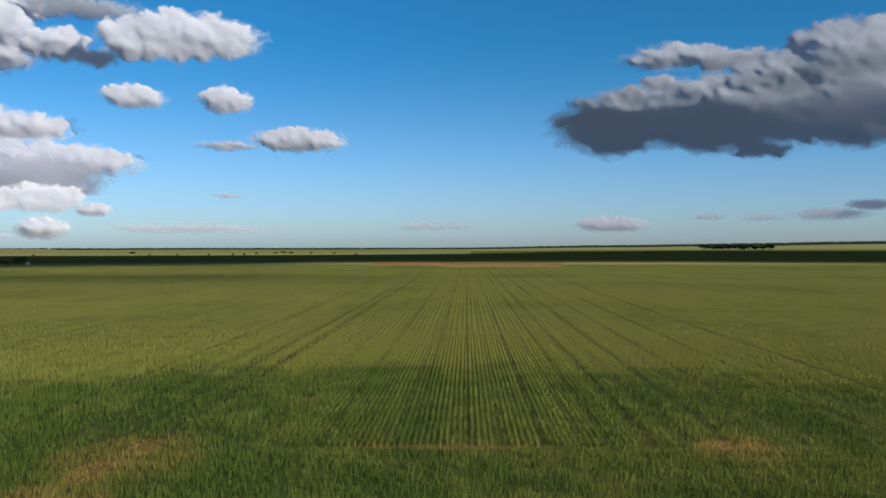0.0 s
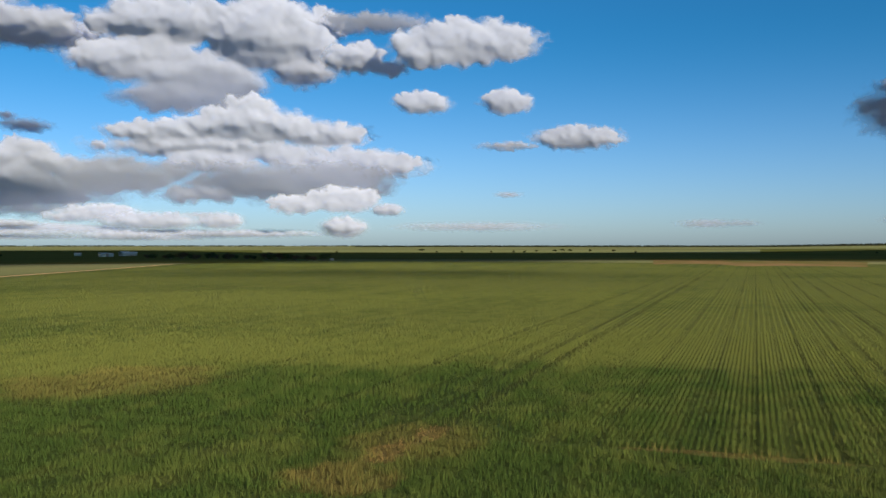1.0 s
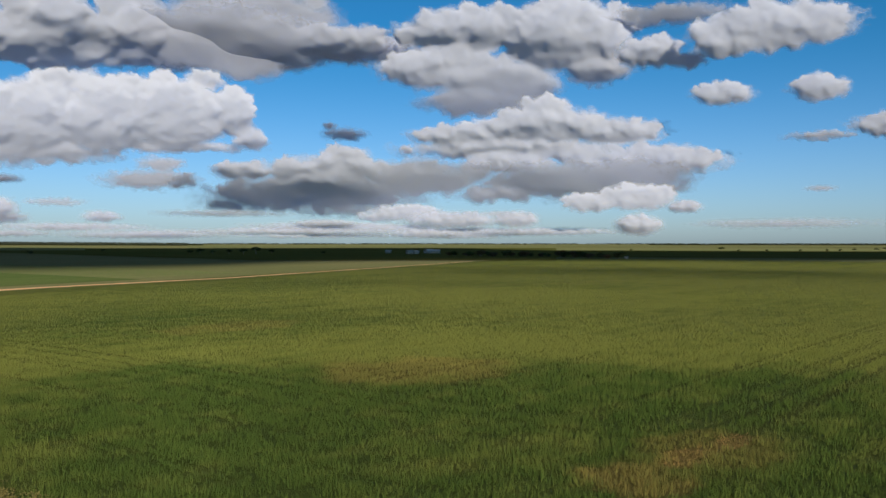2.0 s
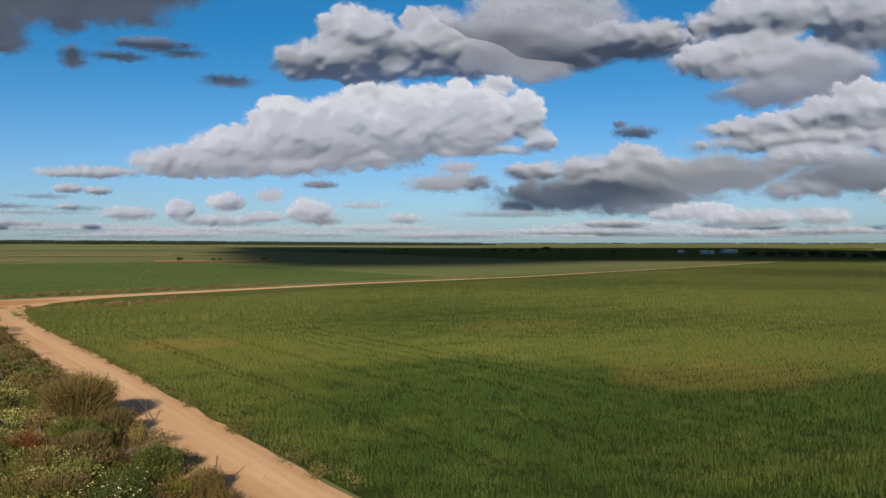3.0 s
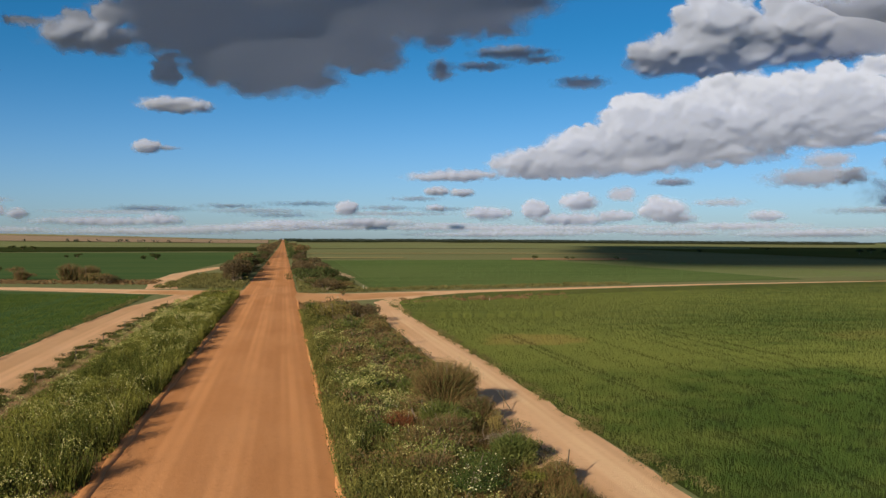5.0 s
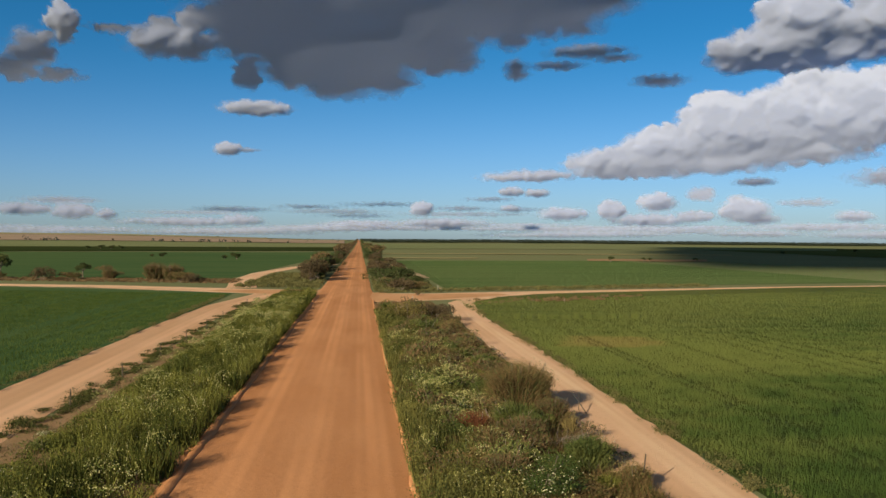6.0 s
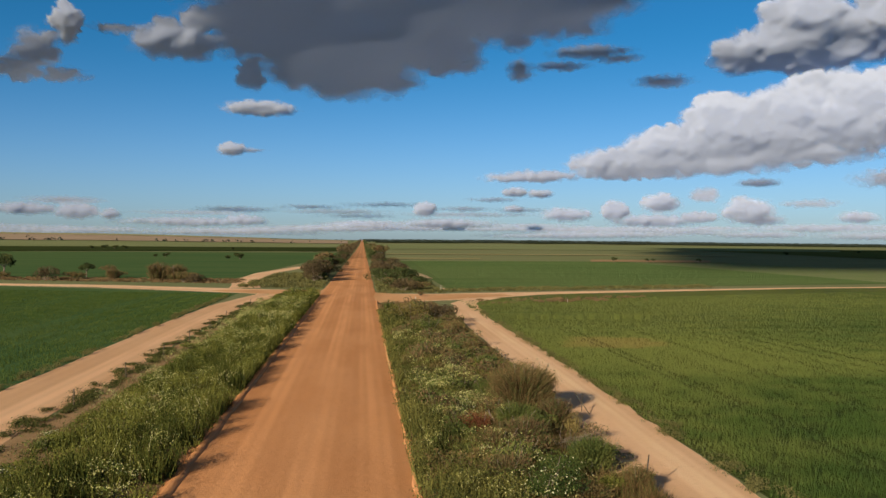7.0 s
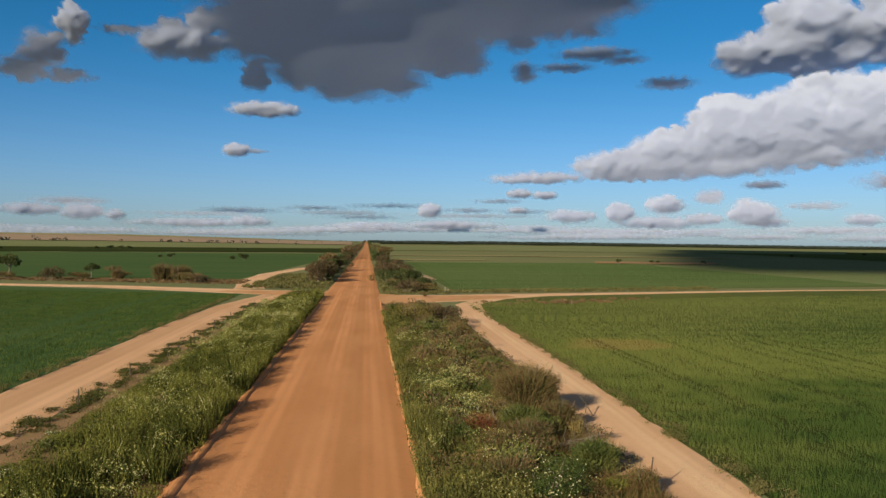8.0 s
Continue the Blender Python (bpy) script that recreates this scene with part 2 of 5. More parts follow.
M_ROAD = earth_material("red_gravel", (0.67, 0.320, 0.145), (0.585, 0.262, 0.110), (0.43, 0.180, 0.072), ruts=11.0)
M_TRACK = earth_material("sandy_track", (0.86, 0.550, 0.340), (0.77, 0.470, 0.275), (0.48, 0.27, 0.14), ruts=4.5)
M_TRACK_WEST = earth_material("dull_sandy_track", (0.74, 0.455, 0.27), (0.66, 0.385, 0.215), (0.45, 0.255, 0.135), ruts=4.5)
M_SOIL = earth_material("verge_soil", (0.40, 0.245, 0.14), (0.22, 0.155, 0.07), (0.10, 0.085, 0.035))
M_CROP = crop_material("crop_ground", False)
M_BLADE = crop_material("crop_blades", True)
# pasture green lightened to paint in the haze of distance
M_HAZY_PASTURE = field_material("pasture", (0.195, 0.220, 0.105), (0.25, 0.25, 0.13))
M_LUSH = field_material("lush_field", (0.070, 0.128, 0.050), (0.100, 0.152, 0.058), fleck=(0.045, 0.080, 0.03))
M_TAN = field_material("stubble", (0.42, 0.27, 0.15), (0.34, 0.22, 0.12), fleck=(0.22, 0.16, 0.08))
M_PINK = field_material("pink_fallow", (0.45, 0.325, 0.24), (0.36, 0.27, 0.19), fleck=(0.16, 0.14, 0.08))
# far field tone, its paleness partly distance haze mixed into the colour
M_HAZY_PALE = field_material("pale_field", (0.25, 0.27, 0.135), (0.205, 0.235, 0.105))
M_PALE2 = field_material("dry_grass", (0.40, 0.34, 0.17), (0.30, 0.28, 0.13), fleck=(0.2, 0.19, 0.09))
M_FARGREEN = field_material("far_green_crop", (0.095, 0.150, 0.052), (0.140, 0.185, 0.070))
M_PATH = field_material("grassy_path", (0.20, 0.205, 0.085), (0.125, 0.15, 0.05), 0.05, 0.05)
M_BANK = earth_material("dry_bank", (0.58, 0.42, 0.27), (0.42, 0.32, 0.18), (0.24, 0.19, 0.09))
M_WOOD = field_material("far_scrub", (0.022, 0.032, 0.014), (0.035, 0.04, 0.018), 0.01, 0.01, amount=0.2)
# far crop green, with part of the cloud shade put into the colour
M_SHADED_CROP = field_material("cloud_shaded_crop", (0.105, 0.125, 0.036), (0.14, 0.145, 0.045))
M_WEED = leaf_material("verge_weeds", (0.021, 0.034, 0.007), (0.190, 0.187, 0.042), (0.52, 0.50, 0.26), 0.012)
M_WEED_EAST = leaf_material("olive_weeds", (0.024, 0.034, 0.009), (0.182, 0.168, 0.048), (0.48, 0.46, 0.24), 0.008)
M_WEED2 = leaf_material("scrubby_weeds", (0.050, 0.048, 0.015), (0.240, 0.180, 0.070), (0.40, 0.36, 0.24), 0.012)
M_BROOM = leaf_material("broom_twigs", (0.105, 0.070, 0.031), (0.215, 0.145, 0.065), (0.085, 0.10, 0.032), 0.25)
M_OLIVE = leaf_material("olive_leaves", (0.050, 0.072, 0.020), (0.145, 0.15, 0.044))
M_BROWN = leaf_material("brown_leaves", (0.10, 0.066, 0.034), (0.215, 0.142, 0.07), (0.09, 0.108, 0.036), 0.3)
M_GREY = leaf_material("dead_twigs", (0.22, 0.17, 0.13), (0.32, 0.26, 0.21))
M_RED = leaf_material("red_leaves", (0.13, 0.048, 0.022), (0.20, 0.085, 0.04))
M_FLOWER = leaf_material("pale_flowers", (0.05, 0.075, 0.02), (0.15, 0.18, 0.06), (0.64, 0.62, 0.42), 0.28)
M_FARWOOD = leaf_material("far_leaves", (0.026, 0.036, 0.030), (0.045, 0.055, 0.042))
M_ROUGH = leaf_material("rough_grass", (0.075, 0.078, 0.026), (0.165, 0.145, 0.058))
M_STRIP = field_material("dark_far_crop", (0.035, 0.050, 0.018), (0.050, 0.065, 0.022))
M_GUM = leaf_material("gum_leaves", (0.030, 0.045, 0.016), (0.075, 0.085, 0.03))
M_BARK = bark_material("grey_bark", (0.16, 0.12, 0.09), (0.26, 0.21, 0.17))
M_POST = bark_material("post_wood", (0.06, 0.047, 0.036), (0.12, 0.095, 0.07))
M_RUSTY = leaf_material("rusty_weeds", (0.115, 0.075, 0.036), (0.22, 0.145, 0.075))
M_THICKET = leaf_material("thicket_leaves", (0.048, 0.037, 0.021), (0.125, 0.090, 0.048))
M_MOUTH = earth_material("pale_red_gravel", (0.72, 0.40, 0.205), (0.62, 0.325, 0.15), (0.44, 0.22, 0.10))
M_WORN = field_material("worn_stubble", (0.30, 0.195, 0.105), (0.155, 0.150, 0.052), 0.012, 0.05, 1.5, (0.12, 0.13, 0.045), 0.5)
M_CLOUD = cloud_material()


# ---- building helpers ----
def mesh_object(name, verts, faces, mat, smooth=False):
    me = bpy.data.meshes.new(name)
    me.from_pydata([tuple(v) for v in np.asarray(verts).tolist()], [], [tuple(f) for f in np.asarray(faces).tolist()])
    me.materials.append(mat)
    if smooth:
        me.polygons.foreach_set("use_smooth", [True] * len(me.polygons))
    return new(name, me)


def triangles(name, verts, mat):
    """A mesh of loose triangles from an (n, 3, 3) array."""
    v = np.ascontiguousarray(verts, dtype=np.float32).reshape(-1, 3)
    n = len(v) // 3
    me = bpy.data.meshes.new(name)
    me.vertices.add(len(v)), me.loops.add(len(v)), me.polygons.add(n)
    me.vertices.foreach_set("co", v.ravel())
    me.loops.foreach_set("vertex_index", np.arange(len(v), dtype=np.int32))
    me.polygons.foreach_set("loop_start", np.arange(0, len(v), 3, dtype=np.int32))
    me.polygons.foreach_set("loop_total", np.full(n, 3, dtype=np.int32))
    me.materials.append(mat)
    me.update(calc_edges=True)
    return new(name, me)


def sstep(x, lo, hi):
    t = np.clip((x - lo) / (hi - lo), 0, 1)
    return t * t * (3 - 2 * t)


def hashed(ix, iy, seed):
    n = (ix * 374761393 + iy * 668265263 + seed * 982451653).astype(np.int64) & 0x7FFFFFFF
    n = ((n ^ (n >> 13)) * 1274126177) & 0x7FFFFFFF
    n = ((n ^ (n >> 16)) * 668265263) & 0x7FFFFFFF
    return (n & 0xFFFFF) / 0xFFFFF


def value_noise(x, y, seed=0):
    x, y = np.asarray(x, float), np.asarray(y, float)
    ix, iy = np.floor(x).astype(np.int64), np.floor(y).astype(np.int64)
    fx, fy = x - ix, y - iy
    fx, fy = fx * fx * fx * (fx * (fx * 6 - 15) + 10), fy * fy * fy * (fy * (fy * 6 - 15) + 10)
    a, b = hashed(ix, iy, seed), hashed(ix + 1, iy, seed)
    c, d = hashed(ix, iy + 1, seed), hashed(ix + 1, iy + 1, seed)
    return (a * (1 - fx) + b * fx) * (1 - fy) + (c * (1 - fx) + d * fx) * fy


def fbm(x, y, octaves=5, seed=0, gain=0.5):
    s, a, t = 0.0, 1.0, 0.0
    for o in range(octaves):
        s, t = s + a * value_noise(x, y, seed + o), t + a
        x, y, a = x * 2.03 + 17.1, y * 2.03 + 5.7, a * gain
    return s / t


# how high the skyline stands, in degrees, from bearing to bearing
SKYLINE = ((-180, -0.10), (-126, 0.34), (-117, 0.31), (-112, 0.22), (-106, 0.13), (-99, 0.06), (-92, -0.08), (-76, -0.09), (-45, -0.09), (-36, -0.09),
           (-30, -0.06), (-16, 0.05), (-9, 0.10), (0, 0.10), (4, 0.16), (8, 0.25), (15, 0.41), (22, 0.45), (32, 0.48), (60, -0.10), (180, -0.10))


def land(x, y):
    """Height of the land: a plain, with long rises far off."""
    x, y = np.asarray(x, float), np.asarray(y, float)
    r, az = np.hypot(x, y), np.degrees(np.arctan2(-x, y))
    level = sum(np.interp(az + k, [p[0] for p in SKYLINE], [p[1] for p in SKYLINE]) for k in (-2, -1, 0, 1, 2)) / 5
    return (level + 0.10) * 4950 * math.pi / 180 * sstep(r, 700, 5200) * 1.01


def grid_faces(nu, nv):
    i, j = np.meshgrid(np.arange(nu - 1), np.arange(nv - 1), indexing="ij")
    a = (i * nv + j).ravel()
    return np.stack([a, a + nv, a + nv + 1, a + 1], 1)


def ribbon(name, centre, widths, mat, z=0.03, crown=0.06, steps=11, spacing=1.2, ragged=0.35, seed=0):
    """A strip of road along a smooth line through the given points, its edges ragged."""
    c, w = np.array(centre, float), np.array(widths, float)
    s = np.concatenate([[0], np.cumsum(np.hypot(*np.diff(c, axis=0).T))])
    n = max(8, int(s[-1] / spacing))
    u = np.linspace(0, s[-1], n)
    if len(c) > 2:
        k = np.ones(max(3, int(6 / spacing) | 1))
        k /= k.sum()
        pad = len(k) // 2
        px, py, pw = [np.convolve(np.pad(np.interp(u, s, a), pad, mode="reflect", reflect_type="odd"), k, "valid") for a in (c[:, 0], c[:, 1], w)]
    else:
        px, py, pw = np.interp(u, s, c[:, 0]), np.interp(u, s, c[:, 1]), np.interp(u, s, w)
    tx, ty = np.gradient(px), np.gradient(py)
    ln = np.hypot(tx, ty)
    nx, ny = ty / ln, -tx / ln
    a = np.linspace(-1, 1, steps)
    left = -pw / 2 + (fbm(u * 0.35, u * 0 + 3, 5, seed, 0.65) - 0.5) * 2 * ragged
    right = pw / 2 + (fbm(u * 0.35, u * 0 + 9, 5, seed + 7, 0.65) - 0.5) * 2 * ragged
    off = left[:, None] + (right - left)[:, None] * (a[None] + 1) / 2
    X, Y = px[:, None] + nx[:, None] * off, py[:, None] + ny[:, None] * off
    lump = (fbm(X * 0.8, Y * 0.25, 3, seed + 3) - 0.5) * 0.05
    Z = land(X, Y) + z + crown * (1 - a[None] ** 2) + lump * (1 - a[None] ** 4)
    ob = mesh_object(name, np.stack([X, Y, Z], -1).reshape(-1, 3), grid_faces(n, steps)[:, ::-1], mat, True)
    at = ob.data.attributes.new("across", "FLOAT", "POINT")
    at.data.foreach_set("value", np.clip(off / (pw[:, None] / 2), -1.2, 1.2).ravel())
    return tagged(ob, kind="structure")


def sheet(name, corners, mat, z=0.012, nu=24, nv=24, ragged=0.0, label=""):
    """A draped four-cornered field."""
    p = np.array(corners, float)
    u, v = np.meshgrid(np.linspace(0, 1, nu), np.linspace(0, 1, nv), indexing="ij")
    P = ((1 - u) * (1 - v))[..., None] * p[0] + (u * (1 - v))[..., None] * p[1] + (u * v)[..., None] * p[2] + ((1 - u) * v)[..., None] * p[3]
    if ragged:
        k = np.minimum(np.minimum(u, 1 - u), np.minimum(v, 1 - v)) < 1e-6
        P[..., 0] += k * (fbm(P[..., 0] * 0.07, P[..., 1] * 0.07, 4, 5) - 0.5) * ragged
        P[..., 1] += k * (fbm(P[..., 0] * 0.07, P[..., 1] * 0.07, 4, 15) - 0.5) * ragged
    Z = land(P[..., 0], P[..., 1]) + z
    verts = np.concatenate([P, Z[..., None]], -1).reshape(-1, 3)
    ob = mesh_object(name, verts, grid_faces(nu, nv), mat, True)
    return tagged(ob, label=label, kind="structure")


def polar(az, r):
    return (-math.sin(radians(az)) * r, math.cos(radians(az)) * r)


def band(name, az0, az1, r0, r1, mat, z=0.5, label="", ragged=0.0):
    """A far field between two bearings and two distances from the hover point."""
    nu = max(12, int(abs(az1 - az0)))
    u, v = np.meshgrid(np.linspace(az0, az1, nu), np.linspace(0, 1, 12), indexing="ij")
    wob = (fbm(u * 0.35, v * 0 + r0, 4, 5) - 0.5) * ragged * 2
    r = r0 + (r1 - r0) * v + wob
    X, Y = -np.sin(np.radians(u)) * r, np.cos(np.radians(u)) * r
    ob = mesh_object(name, np.stack([X, Y, land(X, Y) + z], -1).reshape(-1, 3), grid_faces(nu, 12)[:, ::-1], mat, True)
    return tagged(ob, label=label, kind="structure")


# ---- ground ----
radii = np.concatenate([[0.0], np.geomspace(4, 4950, 150)])
angles = np.linspace(0, 2 * np.pi, 361)
RR, AA = np.meshgrid(radii, angles, indexing="ij")
GX, GY = -np.sin(AA) * RR, np.cos(AA) * RR
tagged(mesh_object("ground", np.stack([GX, GY, land(GX, GY)], -1).reshape(-1, 3), grid_faces(151, 361), M_HAZY_PASTURE, True),
       "broad flat farmland ground under green pasture", kind="structure")

# ---- clouds ----
STEP = 0.09


def cloud(blobs, label="white cumulus cloud with a grey shaded base"):
    """A cloud bank as a billowing shell: each blob is (bearing, height, half width, half height, lift);
    blobs of small lift show their underside, those of great lift their sunny, heaped front."""
    cloud.count += 1
    draw = np.random.default_rng(cloud.count)
    seed = cloud.count * 31
    b = np.array(blobs, float)
    a0, a1 = (b[:, 0] - b[:, 2]).min() - 1.2, (b[:, 0] + b[:, 2]).max() + 1.2
    e0, e1 = (b[:, 1] - b[:, 3]).min() - 0.6, (b[:, 1] + b[:, 3]).max() + 0.9
    na, ne = int((a1 - a0) / STEP) + 2, int((e1 - e0) / STEP) + 2
    A, E = np.meshgrid(np.linspace(a0, a1, na), np.linspace(e0, e1, ne), indexing="ij")
    size = float(np.clip(np.median(b[:, 3]) / 1.4, 0.2, 1.0))
    torn = b[:, 4].max() < 0.5 and size < 0.75    # torn scraps against full clouds
    ragged = size * (1.4 if torn else 1.0)
    wa = A + (fbm(A * 0.9 / size, E * 1.3 / size, 5, seed, 0.6) - 0.5) * 1.1 * ragged
    we = E + (fbm(A * 0.9 / size + 50, E * 1.3 / size, 5, seed + 9, 0.6) - 0.5) * 0.8 * ragged
    soft, total = 9.0 * size + 3, np.full(A.shape, math.exp(-34 * size / (9.0 * size + 3)))
    d, lit, gloom, tilt, lean = np.full(A.shape, -9.0), 1e-9, 1e-9, 0.0, 0.0

    def deep(h):
        return 64 * min(h, h ** 0.8)

    def heap(pa, pe, pw, ph, rise, edge):
        """One billow, its crown rise metres before the shell; edge: how much of it shows in the outline."""
        i0, i1 = np.searchsorted(A[:, 0], (pa - 2.4 * pw, pa + 2.4 * pw))
        j0, j1 = np.searchsorted(E[0], (pe - 2.4 * ph, pe + 2.4 * ph))
        w = (slice(max(i0 - 12, 0), i1 + 12), slice(max(j0 - 10, 0), j1 + 10))
        if A[w].size == 0:
            return
        dy = (we[w] - pe) / ph
        q = np.sqrt(((wa[w] - pa) / pw) ** 2 + np.where(dy < 0, dy * 1.15, dy) ** 2)
        h = rise + deep(ph) * np.where(q < 1, np.sqrt(np.clip(1 - q * q, 0, 1)) - 1, -1 - 1.3 * (q - 1))
        total[w] += np.exp(np.clip(h / soft, -40, 40))
        d[w] = np.maximum(d[w], (1 - q) * ph / (0.10 + 0.42 * min(ph, 1.1)) * edge)

    for ba, be, hw, hh, lift in b:
        dy = (we - be) / hh
        q = np.sqrt(((wa - ba) / hw) ** 2 + np.where(dy < 0, dy * 1.15, dy) ** 2)
        d = np.maximum(d, (1 - q) * hh / (0.10 + 0.42 * min(hh, 1.1)) * (1.0 if lift > 0.42 else 0.9))
        k = np.exp(np.clip(1 - q, -3, 1) * 2.4) * hh
        if lift <= 0.42:       # an underside
            gloom = gloom + k * (1.15 - lift)
            tilt = tilt + k * (1.15 - lift) * (150 - 290 * (lift - 0.08) - 22 * np.clip(dy, -1.2, 1.2))
        else:
            lit = lit + k
            lean = lean + k * (np.clip(0.5 - 0.62 * np.clip(dy, -1.2, 1.2), 0, 1.2) * 56 + 135 * (0.70 - lift))
        top, full = deep(hh), lift > 0.42
        heap(ba, be, hw, hh, top, 1.0 if full else 0.9)
        for _ in range(int(np.clip(hw / hh * 7 + 8, 8, 26))):
            t, u = draw.uniform(-0.3, math.pi + 0.3) if full else draw.uniform(0, 2 * math.pi), draw.uniform(0.25, 0.97)
            ph = hh * draw.uniform(0.24, 0.5)
            pw = ph * draw.uniform(1.0, 1.5) * (1.0 if full else 1.6)
            pa, pe = ba + math.cos(t) * u * (hw - pw * 0.5), be + math.sin(t) * u * (hh - ph * 0.4)
            rise = top * math.sqrt(max(0.05, 1 - u * u)) + deep(ph) * draw.uniform(0.3, 0.65)
            heap(pa, pe, pw, ph, rise, 1.1 if full else 0.95)
            for _ in range(4 if full else 2):
                t2, u2, p2 = draw.uniform(-0.5, math.pi + 0.5), draw.uniform(0.4, 0.95), ph * draw.uniform(0.28, 0.5)
                heap(pa + math.cos(t2) * u2 * pw * 0.85, pe + math.sin(t2) * u2 * ph * 0.85, p2 * draw.uniform(1.0, 1.3), p2,
                     rise - deep(ph) * (1 - math.sqrt(1 - u2 * u2)) + deep(p2) * draw.uniform(0.3, 0.7), 1.25 if full else 1.0)
    m = gloom / (gloom + lit)
    lean = (lean + 1e-9 * tilt) / (lit + gloom * 1e-9)
    under = tilt / gloom + 70 * (fbm(A * 0.22, E * 0.5, 4, seed + 5) - 0.5)
    fine = fbm(wa * 1.5 / size, we * 2.2 / size, 4, seed + 21, 0.55) - 0.5
    bulge = soft * np.log(total) + 13 * size * fine
    # slope of the shell: billows where it is sunny, raked back underneath; then made into one smooth surface
    ga, ge = np.gradient(-bulge, A[1, 0] - A[0, 0], E[0, 1] - E[0, 0])
    ga, ge = np.clip(ga, -125, 125) * (1 - 0.86 * m), np.clip(ge, -58, 100) * (1 - 0.86 * m) - lean * (1 - m) - under * m
    aside = np.sin(np.radians(SUN_AZ - 180 - A))
    ga = ga * (1 - 0.5 * np.abs(aside)) - (60 * np.clip(aside, 0, 1) + 30 * np.clip(aside, -1, 0)) * (1 - m) - 30 * np.clip(aside, 0, 1) * m    # the sunny side is heaped up towards the sun
    pad = ((na // 2, na // 2), (ne, ne))
    ga, ge = np.pad(ga, pad, mode="edge"), np.pad(ge, pad, mode="edge")
    ramp_a, ramp_e = ga.mean(), ge.mean()
    GA, GE = np.fft.fft2(ga - ramp_a), np.fft.fft2(ge - ramp_e)
    KA = np.fft.fftfreq(GA.shape[0], A[1, 0] - A[0, 0])[:, None] * 2j * np.pi
    KE = np.fft.fftfreq(GA.shape[1], E[0, 1] - E[0, 0])[None] * 2j * np.pi
    K2 = KA * KA + KE * KE
    smooth = np.exp(K2 * (0.04 + 0.06 * size) ** 2 / 2).real    # vapour has no hard creases
    K2[0, 0] = 1
    r = np.fft.ifft2((KA * GA + KE * GE) * smooth / K2).real[na // 2:na // 2 + na, ne:ne + ne]
    r = r + ramp_a * (A - A.mean()) + ramp_e * (E - E.mean())
    r = np.clip(3900 + r - r.mean(), 1900, 4850)
    d = (d + fine * ragged / size * (0.35 + 0.65 * size)) * (0.6 + 0.4 * sstep(E, 0.3, 4.0)) 
    d = d * (1.3 - 0.5 * m) + 0.42
    az, el = np.radians(A), np.radians(E)
    P = np.stack([-np.sin(az) * np.cos(el) * r, np.cos(az) * np.cos(el) * r, EYE[2] + np.sin(el) * r], -1).reshape(-1, 3)
    f = grid_faces(na, ne)
    keep = (d.ravel()[f] > -0.35).any(1)
    f = f[keep]
    used = np.unique(f)
    back = np.full(len(P), -1)
    back[used] = np.arange(len(used))
    ob = mesh_object("cloud", P[used], back[f], M_CLOUD, True)
    at = ob.data.attributes.new("vapour", "FLOAT", "POINT")
    at.data.foreach_set("value", d.ravel()[used])
    return tagged(ob, label, "cloud", kind="structure")


cloud.count = 0


def shading_cloud(height, where, label):
    """A cloud out of sight, high towards the sun, which lays its shadow on the far fields.
    where(x, y): how far inside the shaded land a place lies, above 0 inside."""
    away = height / math.tan(radians(SUN_EL))
    ox, oy = -math.sin(radians(SUN_AZ)) * away, math.cos(radians(SUN_AZ)) * away
    xs, ys = np.arange(-300, 3000, 26.0), np.arange(-2200, 2600, 26.0)
    X, Y = np.meshgrid(xs, ys, indexing="ij")
    d = where(X, Y)
    lump = fbm(X * 0.008, Y * 0.008, 5, 77)
    thick = 30 * np.sqrt(np.clip(d, 0, 1)) * (0.5 + lump)
    f = grid_faces(len(xs), len(ys))
    f = f[(d.ravel()[f] > -0.1).any(1)]
    used = np.unique(f)
    back = np.full(X.size, -1)
    back[used] = np.arange(len(used))
    low = np.stack([X + ox, Y + oy, np.full(X.shape, height)], -1).reshape(-1, 3)[used]
    high = low + np.c_[np.zeros((len(used), 2)), thick.ravel()[used]]
    ob = mesh_object("cloud", np.concatenate([low, high]), np.concatenate([back[f][:, ::-1], back[f] + len(used)]), M_CLOUD, True)
    at = ob.data.attributes.new("vapour", "FLOAT", "POINT")
    at.data.foreach_set("value", np.tile(d.ravel()[used], 2))
    return tagged(ob, label, "cloud", kind="structure")


def shaded_land(x, y):
    r, az = np.hypot(x, y), np.degrees(np.arctan2(-x, y))
    wob = (fbm(x * 0.004, y * 0.004, 4, 61) - 0.5)
    near = 400 + 110 * wob - 90 * sstep(az, -46, -36) + 95 * sstep(-az, 76, 84)
    far = np.interp(az, (-150, -100, -92, -80, -62, -54, -40, -17), (1500, 1500, 1100, 880, 860, 1250, 1350, 1500)) + 260 * wob
    d = np.minimum((r - near) / 60, (far - r) / 90)
    return np.minimum(np.minimum(d, (-17.5 + 6 * wob - az) / 3), (az + 150) / 10)


def shaded_strip(x, y):
    r, az = np.hypot(x, y), np.degrees(np.arctan2(-x, y))
    wob = (fbm(x * 0.012, y * 0.012, 4, 91) - 0.5)
    d = 1 - np.abs(r - 255 - 60 * wob) / 42
    return np.minimum(d, 1 - np.abs(az + 66 + 8 * wob) / 22) * 0.8


